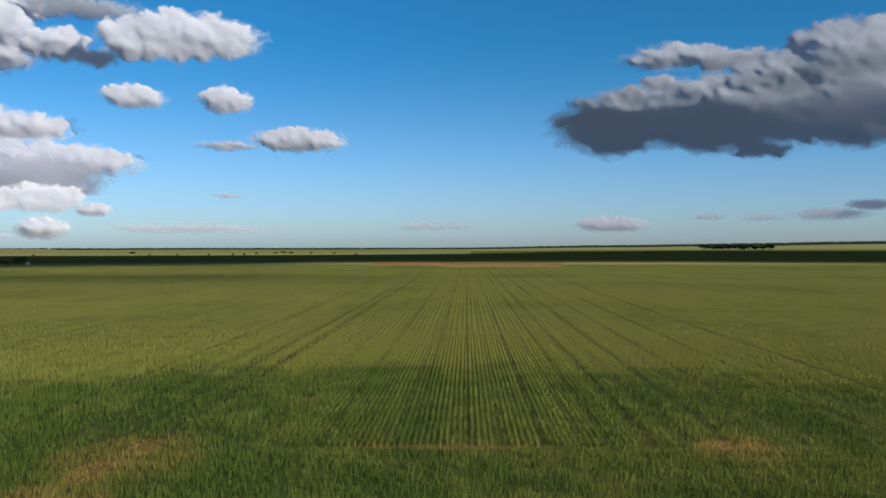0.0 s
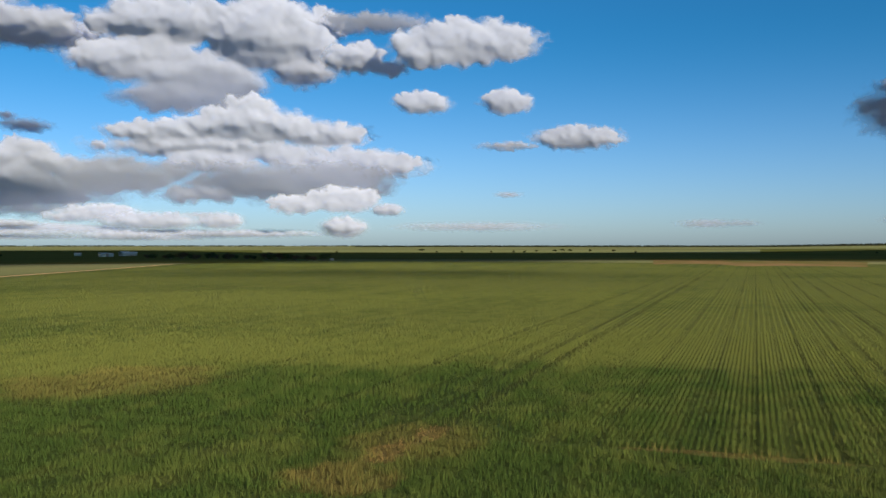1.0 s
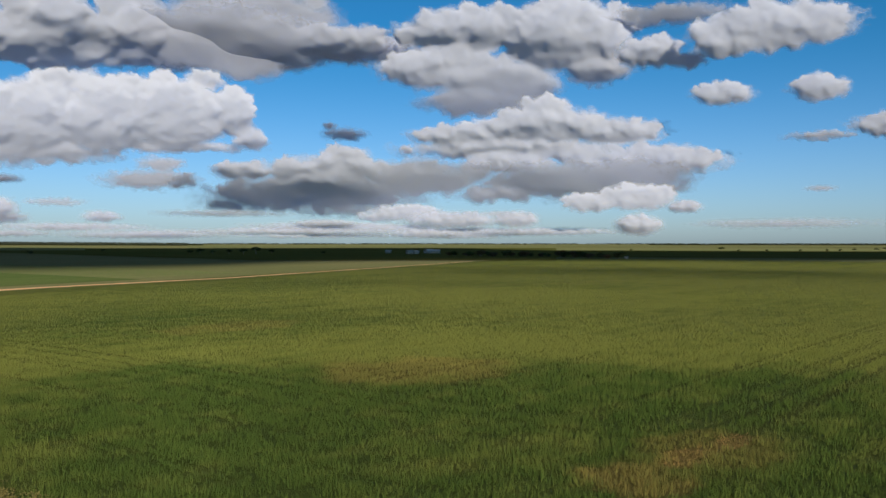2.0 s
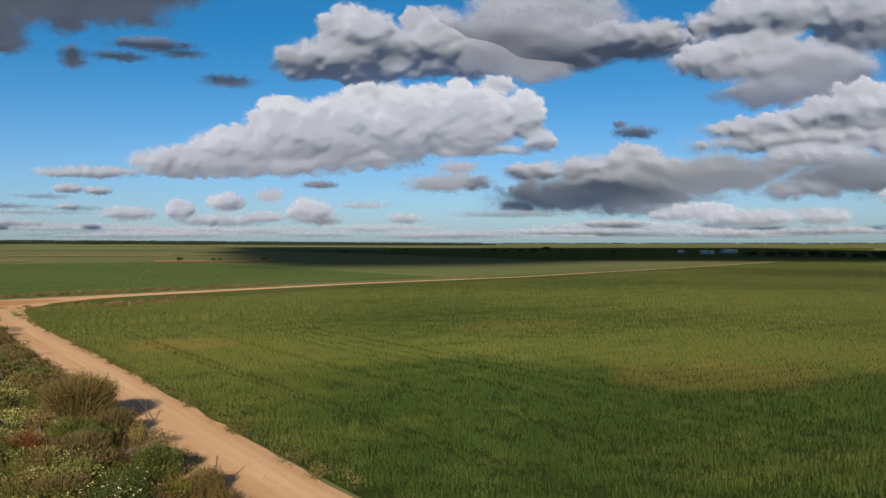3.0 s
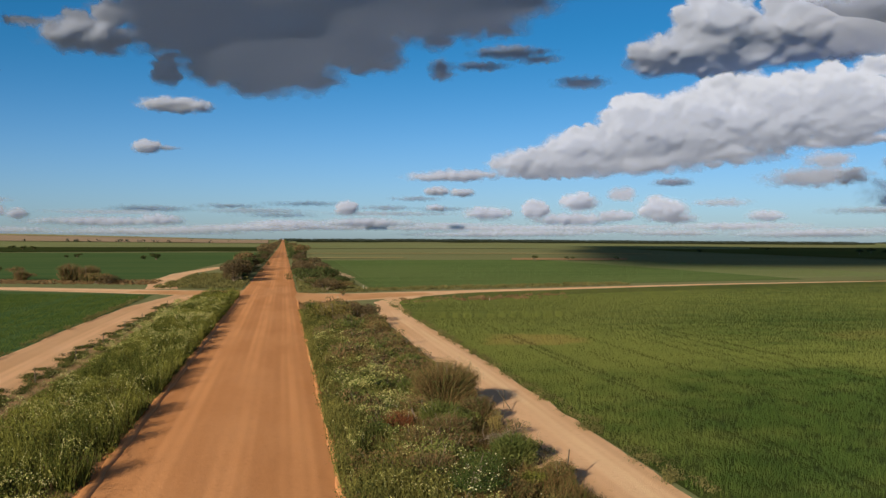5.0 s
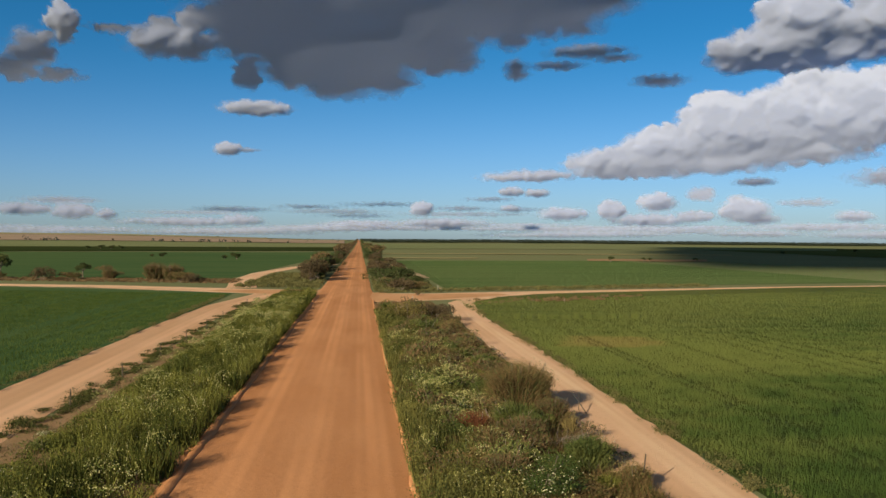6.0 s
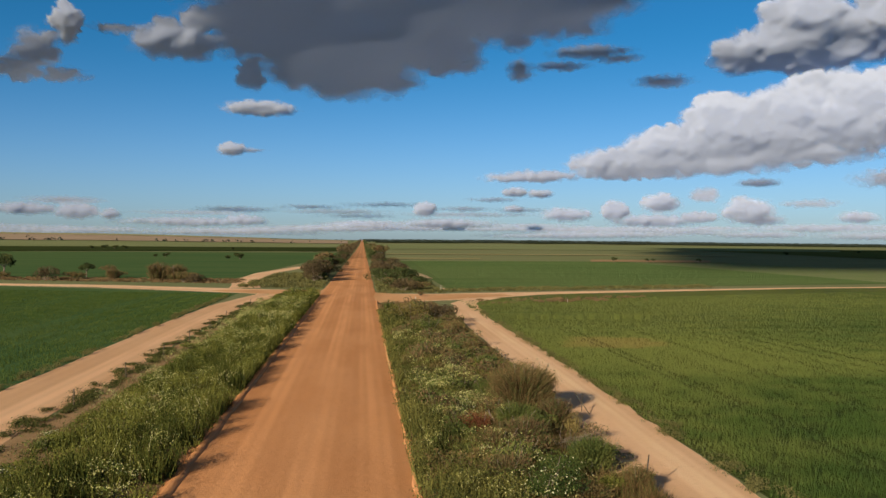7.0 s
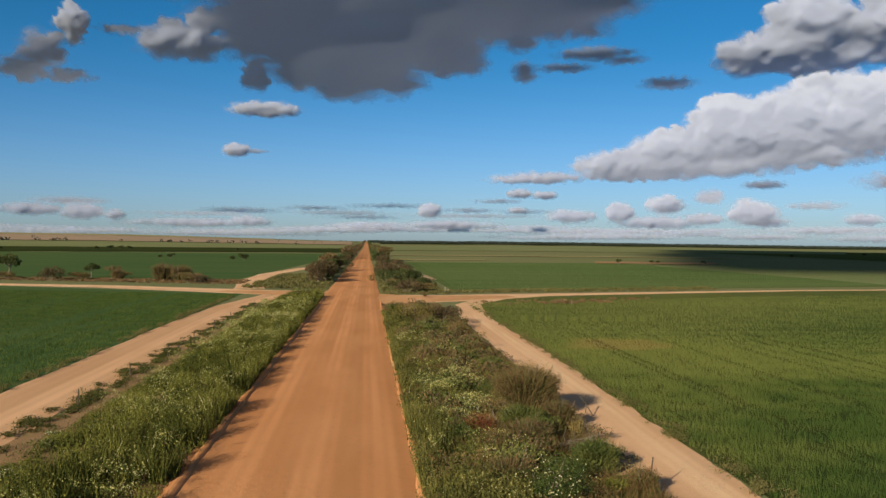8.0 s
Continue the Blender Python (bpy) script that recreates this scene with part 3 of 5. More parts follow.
shading_cloud(900, shaded_land, "broad grey cloud bank over the far fields")
shading_cloud(880, shaded_strip, "small grey cloud over the wheat")
cloud([(-1.83, 16.96, 15.97, 4.08, 0.27), (-0.33, 19.93, 19.94, 3.61, 0.29), (0.02, 14.15, 10.99, 2.44, 0.27), (1.5, 11.72, 5.52, 2.56, 0.13), (-4.46, 12.39, 3.55, 1.71, 0.14), (5.87, 12.72, 4.49, 1.57, 0.2), (-9.68, 14.63, 6.67, 1.92, 0.22), (-13.74, 15.5, 4.75, 1.3, 0.26), (11.84, 12.38, 2.66, 1.22, 0.6), (10.75, 13.47, 1.04, 0.88, 0.6), (7.3, 10.55, 0.93, 1.13, 0.66)], "broad dark grey cloud with a ragged blue-grey base")
cloud([(18.34, 12.83, 0.82, 1.36, 0.47), (20.01, 11.37, 1.22, 1.04, 0.4), (20.86, 10.22, 1.35, 0.78, 0.2), (18.56, 9.96, 1.25, 0.46, 0.2), (15.52, 12.87, 1.37, 0.33, 0.15)], "torn grey cloud scraps")
cloud([(6.66, 8.52, 2.36, 0.54, 0.57)])
cloud([(8.5, 5.88, 0.85, 0.47, 0.6), (7.47, 5.87, 0.89, 0.14, 0.3)])
cloud([(-28.04, 12.77, 2.69, 2.48, 0.68), (-31.59, 14.08, 1.05, 1.05, 0.7), (-25.43, 11.67, 3.15, 1.43, 0.6), (-23.58, 12.06, 1.29, 0.64, 0.3), (-32.9, 12.66, 3.17, 2.2, 0.56), (-28.04, 11.34, 4.48, 1.22, 0.62), (-37.91, 12.52, 5.87, 1.98, 0.31), (-39.92, 14.41, 5.44, 2.0, 0.36), (-45.28, 12.63, 4.36, 1.24, 0.55), (-42.45, 14.57, 2.86, 1.37, 0.36), (-48.72, 12.47, 2.02, 0.95, 0.55)])
cloud([(-11.17, 4.29, 3.07, 0.42, 0.5), (-16.33, 5.06, 2.82, 1.01, 0.6), (-19.91, 5.78, 3.08, 1.6, 0.66), (-23.57, 7.08, 2.95, 2.34, 0.74), (-26.91, 7.41, 3.17, 2.35, 0.8), (-31.03, 7.64, 3.55, 2.42, 0.9), (-35.14, 7.97, 3.53, 2.41, 0.92), (-36.99, 10.19, 1.26, 0.72, 0.85), (-39.01, 8.13, 1.24, 1.67, 0.85), (-40.0, 6.58, 1.02, 0.8, 0.68), (-22.83, 8.74, 1.4, 0.8, 0.85), (-28.41, 9.54, 1.87, 0.87, 0.92), (-32.9, 9.38, 2.24, 1.02, 0.92), (-22.09, 5.08, 5.85, 0.88, 0.36), (-27.28, 5.49, 4.84, 0.81, 0.33), (-17.75, 4.5, 4.27, 0.44, 0.36), (-34.76, 6.07, 5.2, 0.44, 0.42)])
cloud([(-38.58, 12.75, 6.73, 2.02, 0.26), (-45.82, 12.73, 3.95, 1.3, 0.54)])
cloud([(-53.58, 13.53, 4.2, 1.61, 0.47), (-56.53, 14.73, 1.33, 0.7, 0.9), (-60.51, 13.18, 4.48, 2.55, 0.7), (-52.56, 11.38, 4.36, 1.49, 0.72), (-55.93, 10.33, 4.25, 1.94, 0.3), (-54.02, 9.35, 2.93, 1.01, 0.33), (-62.57, 11.12, 2.25, 1.08, 0.58), (-60.03, 15.28, 1.12, 0.63, 0.85)])
cloud([(-59.2, 7.54, 5.03, 1.25, 0.53), (-54.02, 6.96, 3.66, 0.88, 0.5), (-63.7, 7.11, 3.37, 0.96, 0.48), (-56.97, 6.12, 7.39, 0.81, 0.5), (-59.2, 8.78, 1.64, 0.88, 0.85), (-56.97, 5.23, 3.15, 0.81, 0.8), (-65.57, 5.18, 5.03, 1.11, 0.53), (-61.45, 5.63, 1.5, 0.67, 0.72), (-68.17, 5.16, 2.22, 0.67, 0.57)])
cloud([(-46.09, 5.69, 1.8, 0.64, 0.95), (-44.78, 4.65, 4.59, 1.13, 0.68), (-50.74, 4.24, 4.84, 1.31, 0.12), (-44.78, 3.23, 6.79, 1.49, 0.15), (-40.47, 2.9, 3.55, 1.11, 0.17), (-59.95, 3.95, 5.22, 1.34, 0.18), (-64.63, 4.14, 4.11, 1.27, 0.2), (-55.86, 3.19, 2.4, 0.59, 0.57), (-45.81, 2.14, 3.61, 0.32, 0.3), (-39.51, 4.5, 1.97, 0.69, 0.5), (-35.8, 3.87, 0.96, 0.47, 0.26)], "layered blue-grey cloud bank with white heads")
cloud([(-53.28, 1.47, 3.29, 0.59, 0.6), (-57.34, 1.48, 1.49, 0.6, 0.65), (-65.2, 1.04, 1.12, 0.6, 0.7), (-51.1, 0.58, 2.16, 0.33, 0.55), (-44.78, 1.27, 2.04, 0.25, 0.5), (-38.24, 1.86, 3.43, 0.21, 0.25), (-56.23, 1.89, 1.56, 0.19, 0.15), (-59.2, 0.7, 4.48, 0.26, 0.5), (-42.42, 0.72, 6.61, 0.21, 0.47)])
cloud([(20.56, 1.88, 1.82, 0.4, 0.6), (17.71, 1.76, 1.27, 0.52, 0.68), (15.84, 1.62, 0.59, 0.35, 0.6), (18.4, 2.44, 1.94, 0.24, 0.3), (11.15, 1.22, 3.96, 0.29, 0.58), (7.64, 1.32, 1.35, 0.36, 0.6), (10.8, 1.8, 2.76, 0.14, 0.3), (-4.12, 2.11, 0.75, 0.56, 0.68), (0.36, 1.04, 1.85, 0.3, 0.6), (-5.62, 1.22, 3.0, 0.34, 0.6), (1.47, 1.96, 2.58, 0.15, 0.25), (-6.74, 1.82, 3.37, 0.15, 0.3), (-9.92, 2.2, 0.6, 0.22, 0.5)])
cloud([(-13.44, 1.83, 1.65, 0.48, 0.62), (-16.53, 2.04, 0.87, 0.73, 0.7), (-19.39, 2.54, 1.2, 0.69, 0.66), (-22.07, 3.05, 0.83, 0.47, 0.42), (-24.72, 1.99, 1.54, 0.85, 0.7), (-19.22, 1.41, 2.83, 0.44, 0.58), (-21.66, 1.62, 1.38, 0.4, 0.6), (-25.38, 1.46, 1.39, 0.39, 0.6), (-28.3, 2.44, 1.43, 0.24, 0.35), (-30.95, 1.56, 1.1, 0.37, 0.62)])
cloud([(-65.2, 2.87, 2.47, 0.93, 0.9), (-62.2, 2.58, 1.95, 0.67, 0.8), (-66.87, 3.2, 0.82, 0.52, 0.85)])
cloud([(-50.02, 1.93, 2.43, 0.62, 0.75), (-48.25, 1.69, 1.41, 0.36, 0.65)])
cloud([(-46.09, 7.07, 1.38, 0.42, 0.12), (-45.06, 7.63, 0.41, 0.25, 0.15)], "small dark cloud scrap")
cloud([(-1.44, 2.46, 1.89, 0.13, 0.2), (-6.68, 2.2, 1.34, 0.13, 0.2), (-10.41, 2.14, 1.18, 0.13, 0.2), (8.08, 2.04, 1.89, 0.17, 0.2), (0.42, 1.7, 1.68, 0.13, 0.2), (3.38, 2.26, 1.47, 0.13, 0.2), (-8.55, 2.81, 1.26, 0.13, 0.25)])
cloud([(-25.26, 3.73, 1.05, 0.22, 0.2)])
cloud([(-10.35, 11.17, 0.51, 0.73, 0.2), (-12.93, 11.41, 1.71, 0.3, 0.2), (-14.93, 12.21, 2.36, 0.47, 0.2), (-16.74, 11.8, 1.29, 0.3, 0.2), (-19.59, 10.26, 1.62, 0.39, 0.15)])
cloud([(-10.03, 3.3, 0.84, 0.34, 0.5), (-11.7, 3.19, 0.84, 0.3, 0.5)])
cloud([(-33.64, 3.89, 2.74, 0.6, 0.3), (-34.39, 4.92, 1.26, 0.52, 0.4)])
cloud([(-25.41, 3.81, 0.93, 0.22, 0.15)])
cloud([(-65.93, 11.99, 2.15, 1.03, 0.6), (-68.16, 11.42, 1.29, 0.6, 0.3)])
cloud([(-67.42, 14.27, 3.47, 0.69, 0.35)])
cloud([(-73.29, 13.03, 4.96, 1.55, 0.8), (-70.74, 12.25, 2.15, 0.95, 0.75), (-72.92, 13.92, 1.3, 0.86, 0.85), (-76.5, 13.05, 1.29, 1.21, 0.7)])
cloud([(-70.56, 9.22, 1.91, 0.78, 0.7)])
cloud([(-76.08, 9.33, 1.7, 0.86, 0.7)])
cloud([(-80.65, 6.93, 2.96, 0.86, 0.45), (-76.16, 6.48, 1.9, 0.26, 0.3)])
cloud([(-76.16, 3.3, 0.76, 0.17, 0.3), (-68.17, 2.27, 1.05, 0.43, 0.6)])
cloud([(-101.5, 7.76, 4.24, 1.94, 0.08), (-107.13, 7.92, 6.36, 1.94, 0.1), (-112.77, 7.99, 6.36, 1.94, 0.15), (-102.22, 9.35, 2.55, 0.86, 0.62), (-107.47, 9.66, 4.26, 1.08, 0.64), (-112.12, 10.23, 4.69, 1.72, 0.6), (-115.27, 10.97, 3.42, 2.59, 0.62), (-116.49, 12.47, 1.72, 1.08, 0.8), (-105.4, 11.92, 3.43, 0.86, 0.65), (-108.49, 11.66, 2.57, 0.65, 0.4), (-110.5, 6.04, 1.9, 0.52, 0.1), (-104.17, 10.34, 1.07, 0.52, 0.7), (-115.89, 8.29, 3.4, 2.37, 0.3)])
cloud([(-101.32, 1.45, 2.31, 0.52, 0.55), (-114.35, 1.96, 1.89, 0.34, 0.4), (-116.49, 2.49, 1.26, 0.34, 0.6), (-110.5, 1.81, 1.05, 0.17, 0.4), (-107.3, 1.91, 0.76, 0.17, 0.3), (-88.9, 1.34, 1.47, 0.22, 0.3), (-90.77, 1.34, 0.84, 0.17, 0.3), (-73.97, 1.18, 4.2, 0.26, 0.4), (-65.29, 1.12, 1.47, 0.69, 0.69)])
for i in range(4):
    low = np.random.default_rng(300 + i)
    cloud([(float(low.uniform(-66 + 23 * i, -43 + 23 * i)), float(low.uniform(0.35, 1.15)), float(low.uniform(2.5, 6.0)), float(low.uniform(0.13, 0.26)), 0.6) for _ in range(9)],
          "thin pale cloud streaks low over the horizon")

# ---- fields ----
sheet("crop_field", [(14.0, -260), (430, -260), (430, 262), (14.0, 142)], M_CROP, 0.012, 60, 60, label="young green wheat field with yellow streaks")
sheet("crop_field", [(-21.0, 18), (-140, 18), (-140, 205), (-21.0, 150)], M_LUSH, 0.012, 30, 30, label="lush green crop field beside the track")
sheet("far_crop_field", [(16, 158), (120, 182), (120, 400), (16, 400)], M_FARGREEN, 0.012, 20, 20, label="green crop field beyond the farm track")
sheet("far_crop_field", [(-30, 205), (-330, 240), (-330, 700), (-12, 700)], M_LUSH, 0.012, 20, 20, label="green crop field behind scattered shrubs")
band("stubble_field", -98.0, -85.5, 392, 506, M_WORN, 0.05, "strip of bare tan stubble at the field's end", 34)
# dark crop where the cloud shadow lies; the colour deepens that shade
band("dark_crop_field", -126, -92, 512, 1650, M_SHADED_CROP, 0.3, "dark green crop field far off, deepened by painted cloud shade", 12)
band("dark_crop_field", -92, -60, 512, 930, M_SHADED_CROP, 0.3, "dark green crop field along a row of trees, cloud shade painted in", 12)
sheet("dark_crop_field", [polar(-60, 432), polar(-60, 1330), polar(-19, 1330), polar(-40, 432)], M_SHADED_CROP, 0.3, 24, 24, label="crop field beyond the wheat, coloured dark for cloud shade")
band("pale_field", -92, -60, 940, 1500, M_HAZY_PALE, 0.35, "pale field behind a row of trees", 25)
band("pale_field", -60, -36, 1340, 1690, M_HAZY_PALE, 0.35, "pale green field behind farm sheds", 25)
band("far_scrub", -37, -0.8, 2450, 4930, M_WOOD, 0.8, "dark scrubland along the horizon", 160)
band("far_scrub", -126, -66, 2900, 4930, M_WOOD, 0.8, "dark scrubland along the horizon", 200)
band("stubble_field", -7.8, -1, 445, 476, M_PALE2, 0.2, "pale straw-coloured stubble strip", 8)
band("stubble_field", -22.5, -15, 405, 452, M_TAN, 0.2, "tan stubble strip beyond the green field", 10)
band("pale_field", -24, -1, 600, 640, M_PALE2, 0.3, "thin pale strip of dry grass")
band("pale_field", -30, -1, 1000, 1900, M_HAZY_PALE, 0.4, "pale grey-green field far off")
band("pale_field", -126, -36, 1700, 2500, M_HAZY_PALE, 0.6, "pale sunlit field near the horizon")
band("dark_crop_field", 1.2, 30, 760, 1150, M_STRIP, 0.4, "dark strip of far crop", 14)
band("pale_field", 1, 30, 1150, 1900, M_HAZY_PALE, 0.5, "pale green field on a far rise", 30)
band("pink_fallow_field", 1, 30, 1950, 3300, M_PINK, 1.2, "pinkish fallow field on a far rise", 60)
band("dry_field", 6, 30, 3300, 4300, M_PALE2, 1.5, "dry straw-coloured field on a far rise", 80)

# ---- roads ----
ribbon("road", [(-2.5, -120), (-2.5, 4700)], [9.2, 9.2], M_ROAD, 0.05, 0.12, 15, 2.0, 0.3, 1)
tagged(bpy.data.objects["road"], "straight wide unsealed red gravel road")
ribbon("gravel_ridge", [(-6.75, -120), (-6.75, 135)], [0.55, 0.55], M_ROAD, 0.05, 0.13, 7, 0.6, 0.22, 21)
tagged(bpy.data.objects["gravel_ridge"], "low ridge of graded red gravel along the road's edge")
ribbon("gravel_ridge", [(2.0, -120), (2.0, 128)], [0.34, 0.34], M_ROAD, 0.05, 0.09, 7, 0.6, 0.16, 22)
tagged(bpy.data.objects["gravel_ridge.001"], "crumbling orange gravel edge between road and verge")
ribbon("track_east", [(11.9, -120), (11.9, 26), (12.1, 36), (12.35, 46), (12.65, 60), (12.8, 100), (14.6, 125), (20, 136)], [3.8, 3.8, 3.6, 3.8, 3.9, 3.6, 3.5, 4.0], M_TRACK, 0.022, 0.02, 9, 1.2, 0.3, 2)
ribbon("track_cross", [(0.5, 136), (12, 138), (30, 148), (85, 164), (136, 172), (255, 210), (330, 236)], [24, 16, 7, 3.4, 2.4, 1.4, 1.2], M_TRACK, 0.018, 0.02, 9, 1.5, 0.5, 3)
ribbon("track_west", [(-18.2, -120), (-18.2, 60), (-18.6, 90), (-18.2, 120), (-14, 150)], [5.4, 5.4, 5.2, 5.0, 6.0], M_TRACK_WEST, 0.022, 0.02, 9, 1.2, 0.25, 4)
ribbon("track_west_cross", [(-5, 150), (-18, 154), (-50, 172), (-80, 181), (-160, 205)], [16, 12, 8, 7, 7], M_TRACK, 0.018, 0.02, 9, 1.5, 0.6, 5)
ribbon("field_path", [(128, 104), (165, 94), (201, 86), (270, 75), (339, 65), (395, 58)], [1.0, 1.2, 1.4, 1.8, 2.0, 2.0], M_PATH, 0.03, 0.02, 5, 2.0, 0.4, 17)
tagged(bpy.data.objects["field_path"], "faint grassy path through the wheat")
ribbon("field_strip", [polar(-100.5, 264), polar(-106, 258), polar(-112.5, 252)], [1.5, 2.4, 1.5], M_PATH, 0.03, 0.02, 5, 2.0, 0.5, 18)
tagged(bpy.data.objects["field_strip"], "pale dry strip in the wheat")
ribbon("track_loop", [(-22, 165), (-26, 195), (-27, 240), (-21, 300), (-10, 330)], [6, 5, 5, 5, 5], M_TRACK, 0.02, 0.02, 9, 1.5, 0.4, 6)
ribbon("road_mouth_east", [(1.6, 137), (8, 137), (24, 143)], [26, 15, 4], M_MOUTH, 0.036, 0.03, 9, 1.0, 0.5, 11)
ribbon("road_mouth_west", [(-6.6, 149), (-12, 151), (-26, 157)], [22, 13, 4], M_MOUTH, 0.036, 0.03, 9, 1.0, 0.5, 12)
for o, l in (("road_mouth_east", "red gravel spread where a side track leaves the road"), ("road_mouth_west", "red gravel spread at the western turn-off"), ("track_east", "pale sandy farm track beside the crop"), ("track_cross", "sandy side track across the fields"),
             ("track_west", "pale sandy farm track along a fence"), ("track_west_cross", "sandy side track joining the road"),
             ("track_loop", "curved sandy track behind scrub")):
    tagged(bpy.data.objects[o], l)
ribbon("sand_bank", [(15.6, 206), (14.6, 228), (13.4, 268), (12.2, 325)], [2, 3.8, 3.4, 1.6], M_BANK, 0.02, 0.16, 11, 1.2, 0.8, 13)
tagged(bpy.data.objects["sand_bank"], "low pale sandy bank with dry grass")
ribbon("sand_scrape", [(12.0, 160.0), (13.2, 161.2), (15.2, 161.8)], [1.2, 3.4, 1.4], M_TRACK, 0.05, 0.05, 7, 0.4, 0.4, 16)
tagged(bpy.data.objects["sand_scrape"], "bare sandy scrape beside the junction")
ribbon("sand_patch", [(9.6, 31.8), (10.1, 32.5), (10.7, 33.1), (11.2, 33.5)], [0.4, 0.9, 1.0, 0.8], M_TRACK, 0.07, 0.03, 7, 0.25, 0.3, 14)
tagged(bpy.data.objects["sand_patch"], "bare sandy patch at the verge's edge")
ribbon("verge_east", [(6.3, -120), (6.3, 116), (7.0, 124)], [8.9, 8.9, 7.0], M_SOIL, 0.010, 0.12, 11, 1.2, 0.5, 7)
ribbon("verge_west", [(-11.2, -120), (-11.2, 118), (-10.8, 138)], [8.6, 8.6, 6.0], M_SOIL, 0.010, 0.12, 11, 1.2, 0.5, 8)
tagged(bpy.data.objects["verge_east"], "scrubby road verge with shrubs and weeds")
tagged(bpy.data.objects["verge_west"], "grassy road verge with flowering weeds")


# ---- vegetation ----
def blades(P, height, per, width, spread, lean):
    """per thin triangles round each point of P, standing up and leaning out."""
    n = len(P)
    h = np.repeat(height, per) * rng.uniform(0.65, 1.1, n * per)
    base = np.repeat(P, per, 0) + np.c_[rng.normal(0, spread, (n * per, 2)), np.zeros(n * per)]
    a, l = rng.uniform(0, 2 * np.pi, n * per), rng.uniform(0.1, lean, n * per) * h
    tip = base + np.c_[np.cos(a) * l, np.sin(a) * l, h]
    b = rng.uniform(0, 2 * np.pi, n * per)
    w = np.c_[np.cos(b), np.sin(b), np.zeros(n * per)] * width * 0.5 * rng.uniform(0.7, 1.3, (n * per, 1))
    return np.stack([base - w, base + w, tip], 1)


def leaves(P, size):
    """One randomly turned triangle at each point."""
    n = len(P)
    u = rng.normal(size=(n, 3))
    u /= np.linalg.norm(u, axis=1)[:, None]
    v = np.cross(u, rng.normal(size=(n, 3)))
    v /= np.linalg.norm(v, axis=1)[:, None]
    s = size * rng.uniform(0.6, 1.4, (n, 1))
    return np.stack([P - u * s * 0.5, P + u * s * 0.5, P + v * s], 1)


def seen(x, y, r0, r1):
    r, az = np.hypot(x, y), np.degrees(np.arctan2(-x, y))
    return (r > r0) & (r < r1) & (az > -124) & (az < 27)


def dry(x, y):
    k = np.zeros(np.shape(x))
    for cx, cy, rx, ry, _ in DRY_SPOTS[:3]:
        k = np.maximum(k, 1.25 - ((x - cx) / rx) ** 2 - ((y - cy) / ry) ** 2 + (fbm(x * 0.9, y * 0.9, 4, 4) - 0.5) * 3.2)
    return k


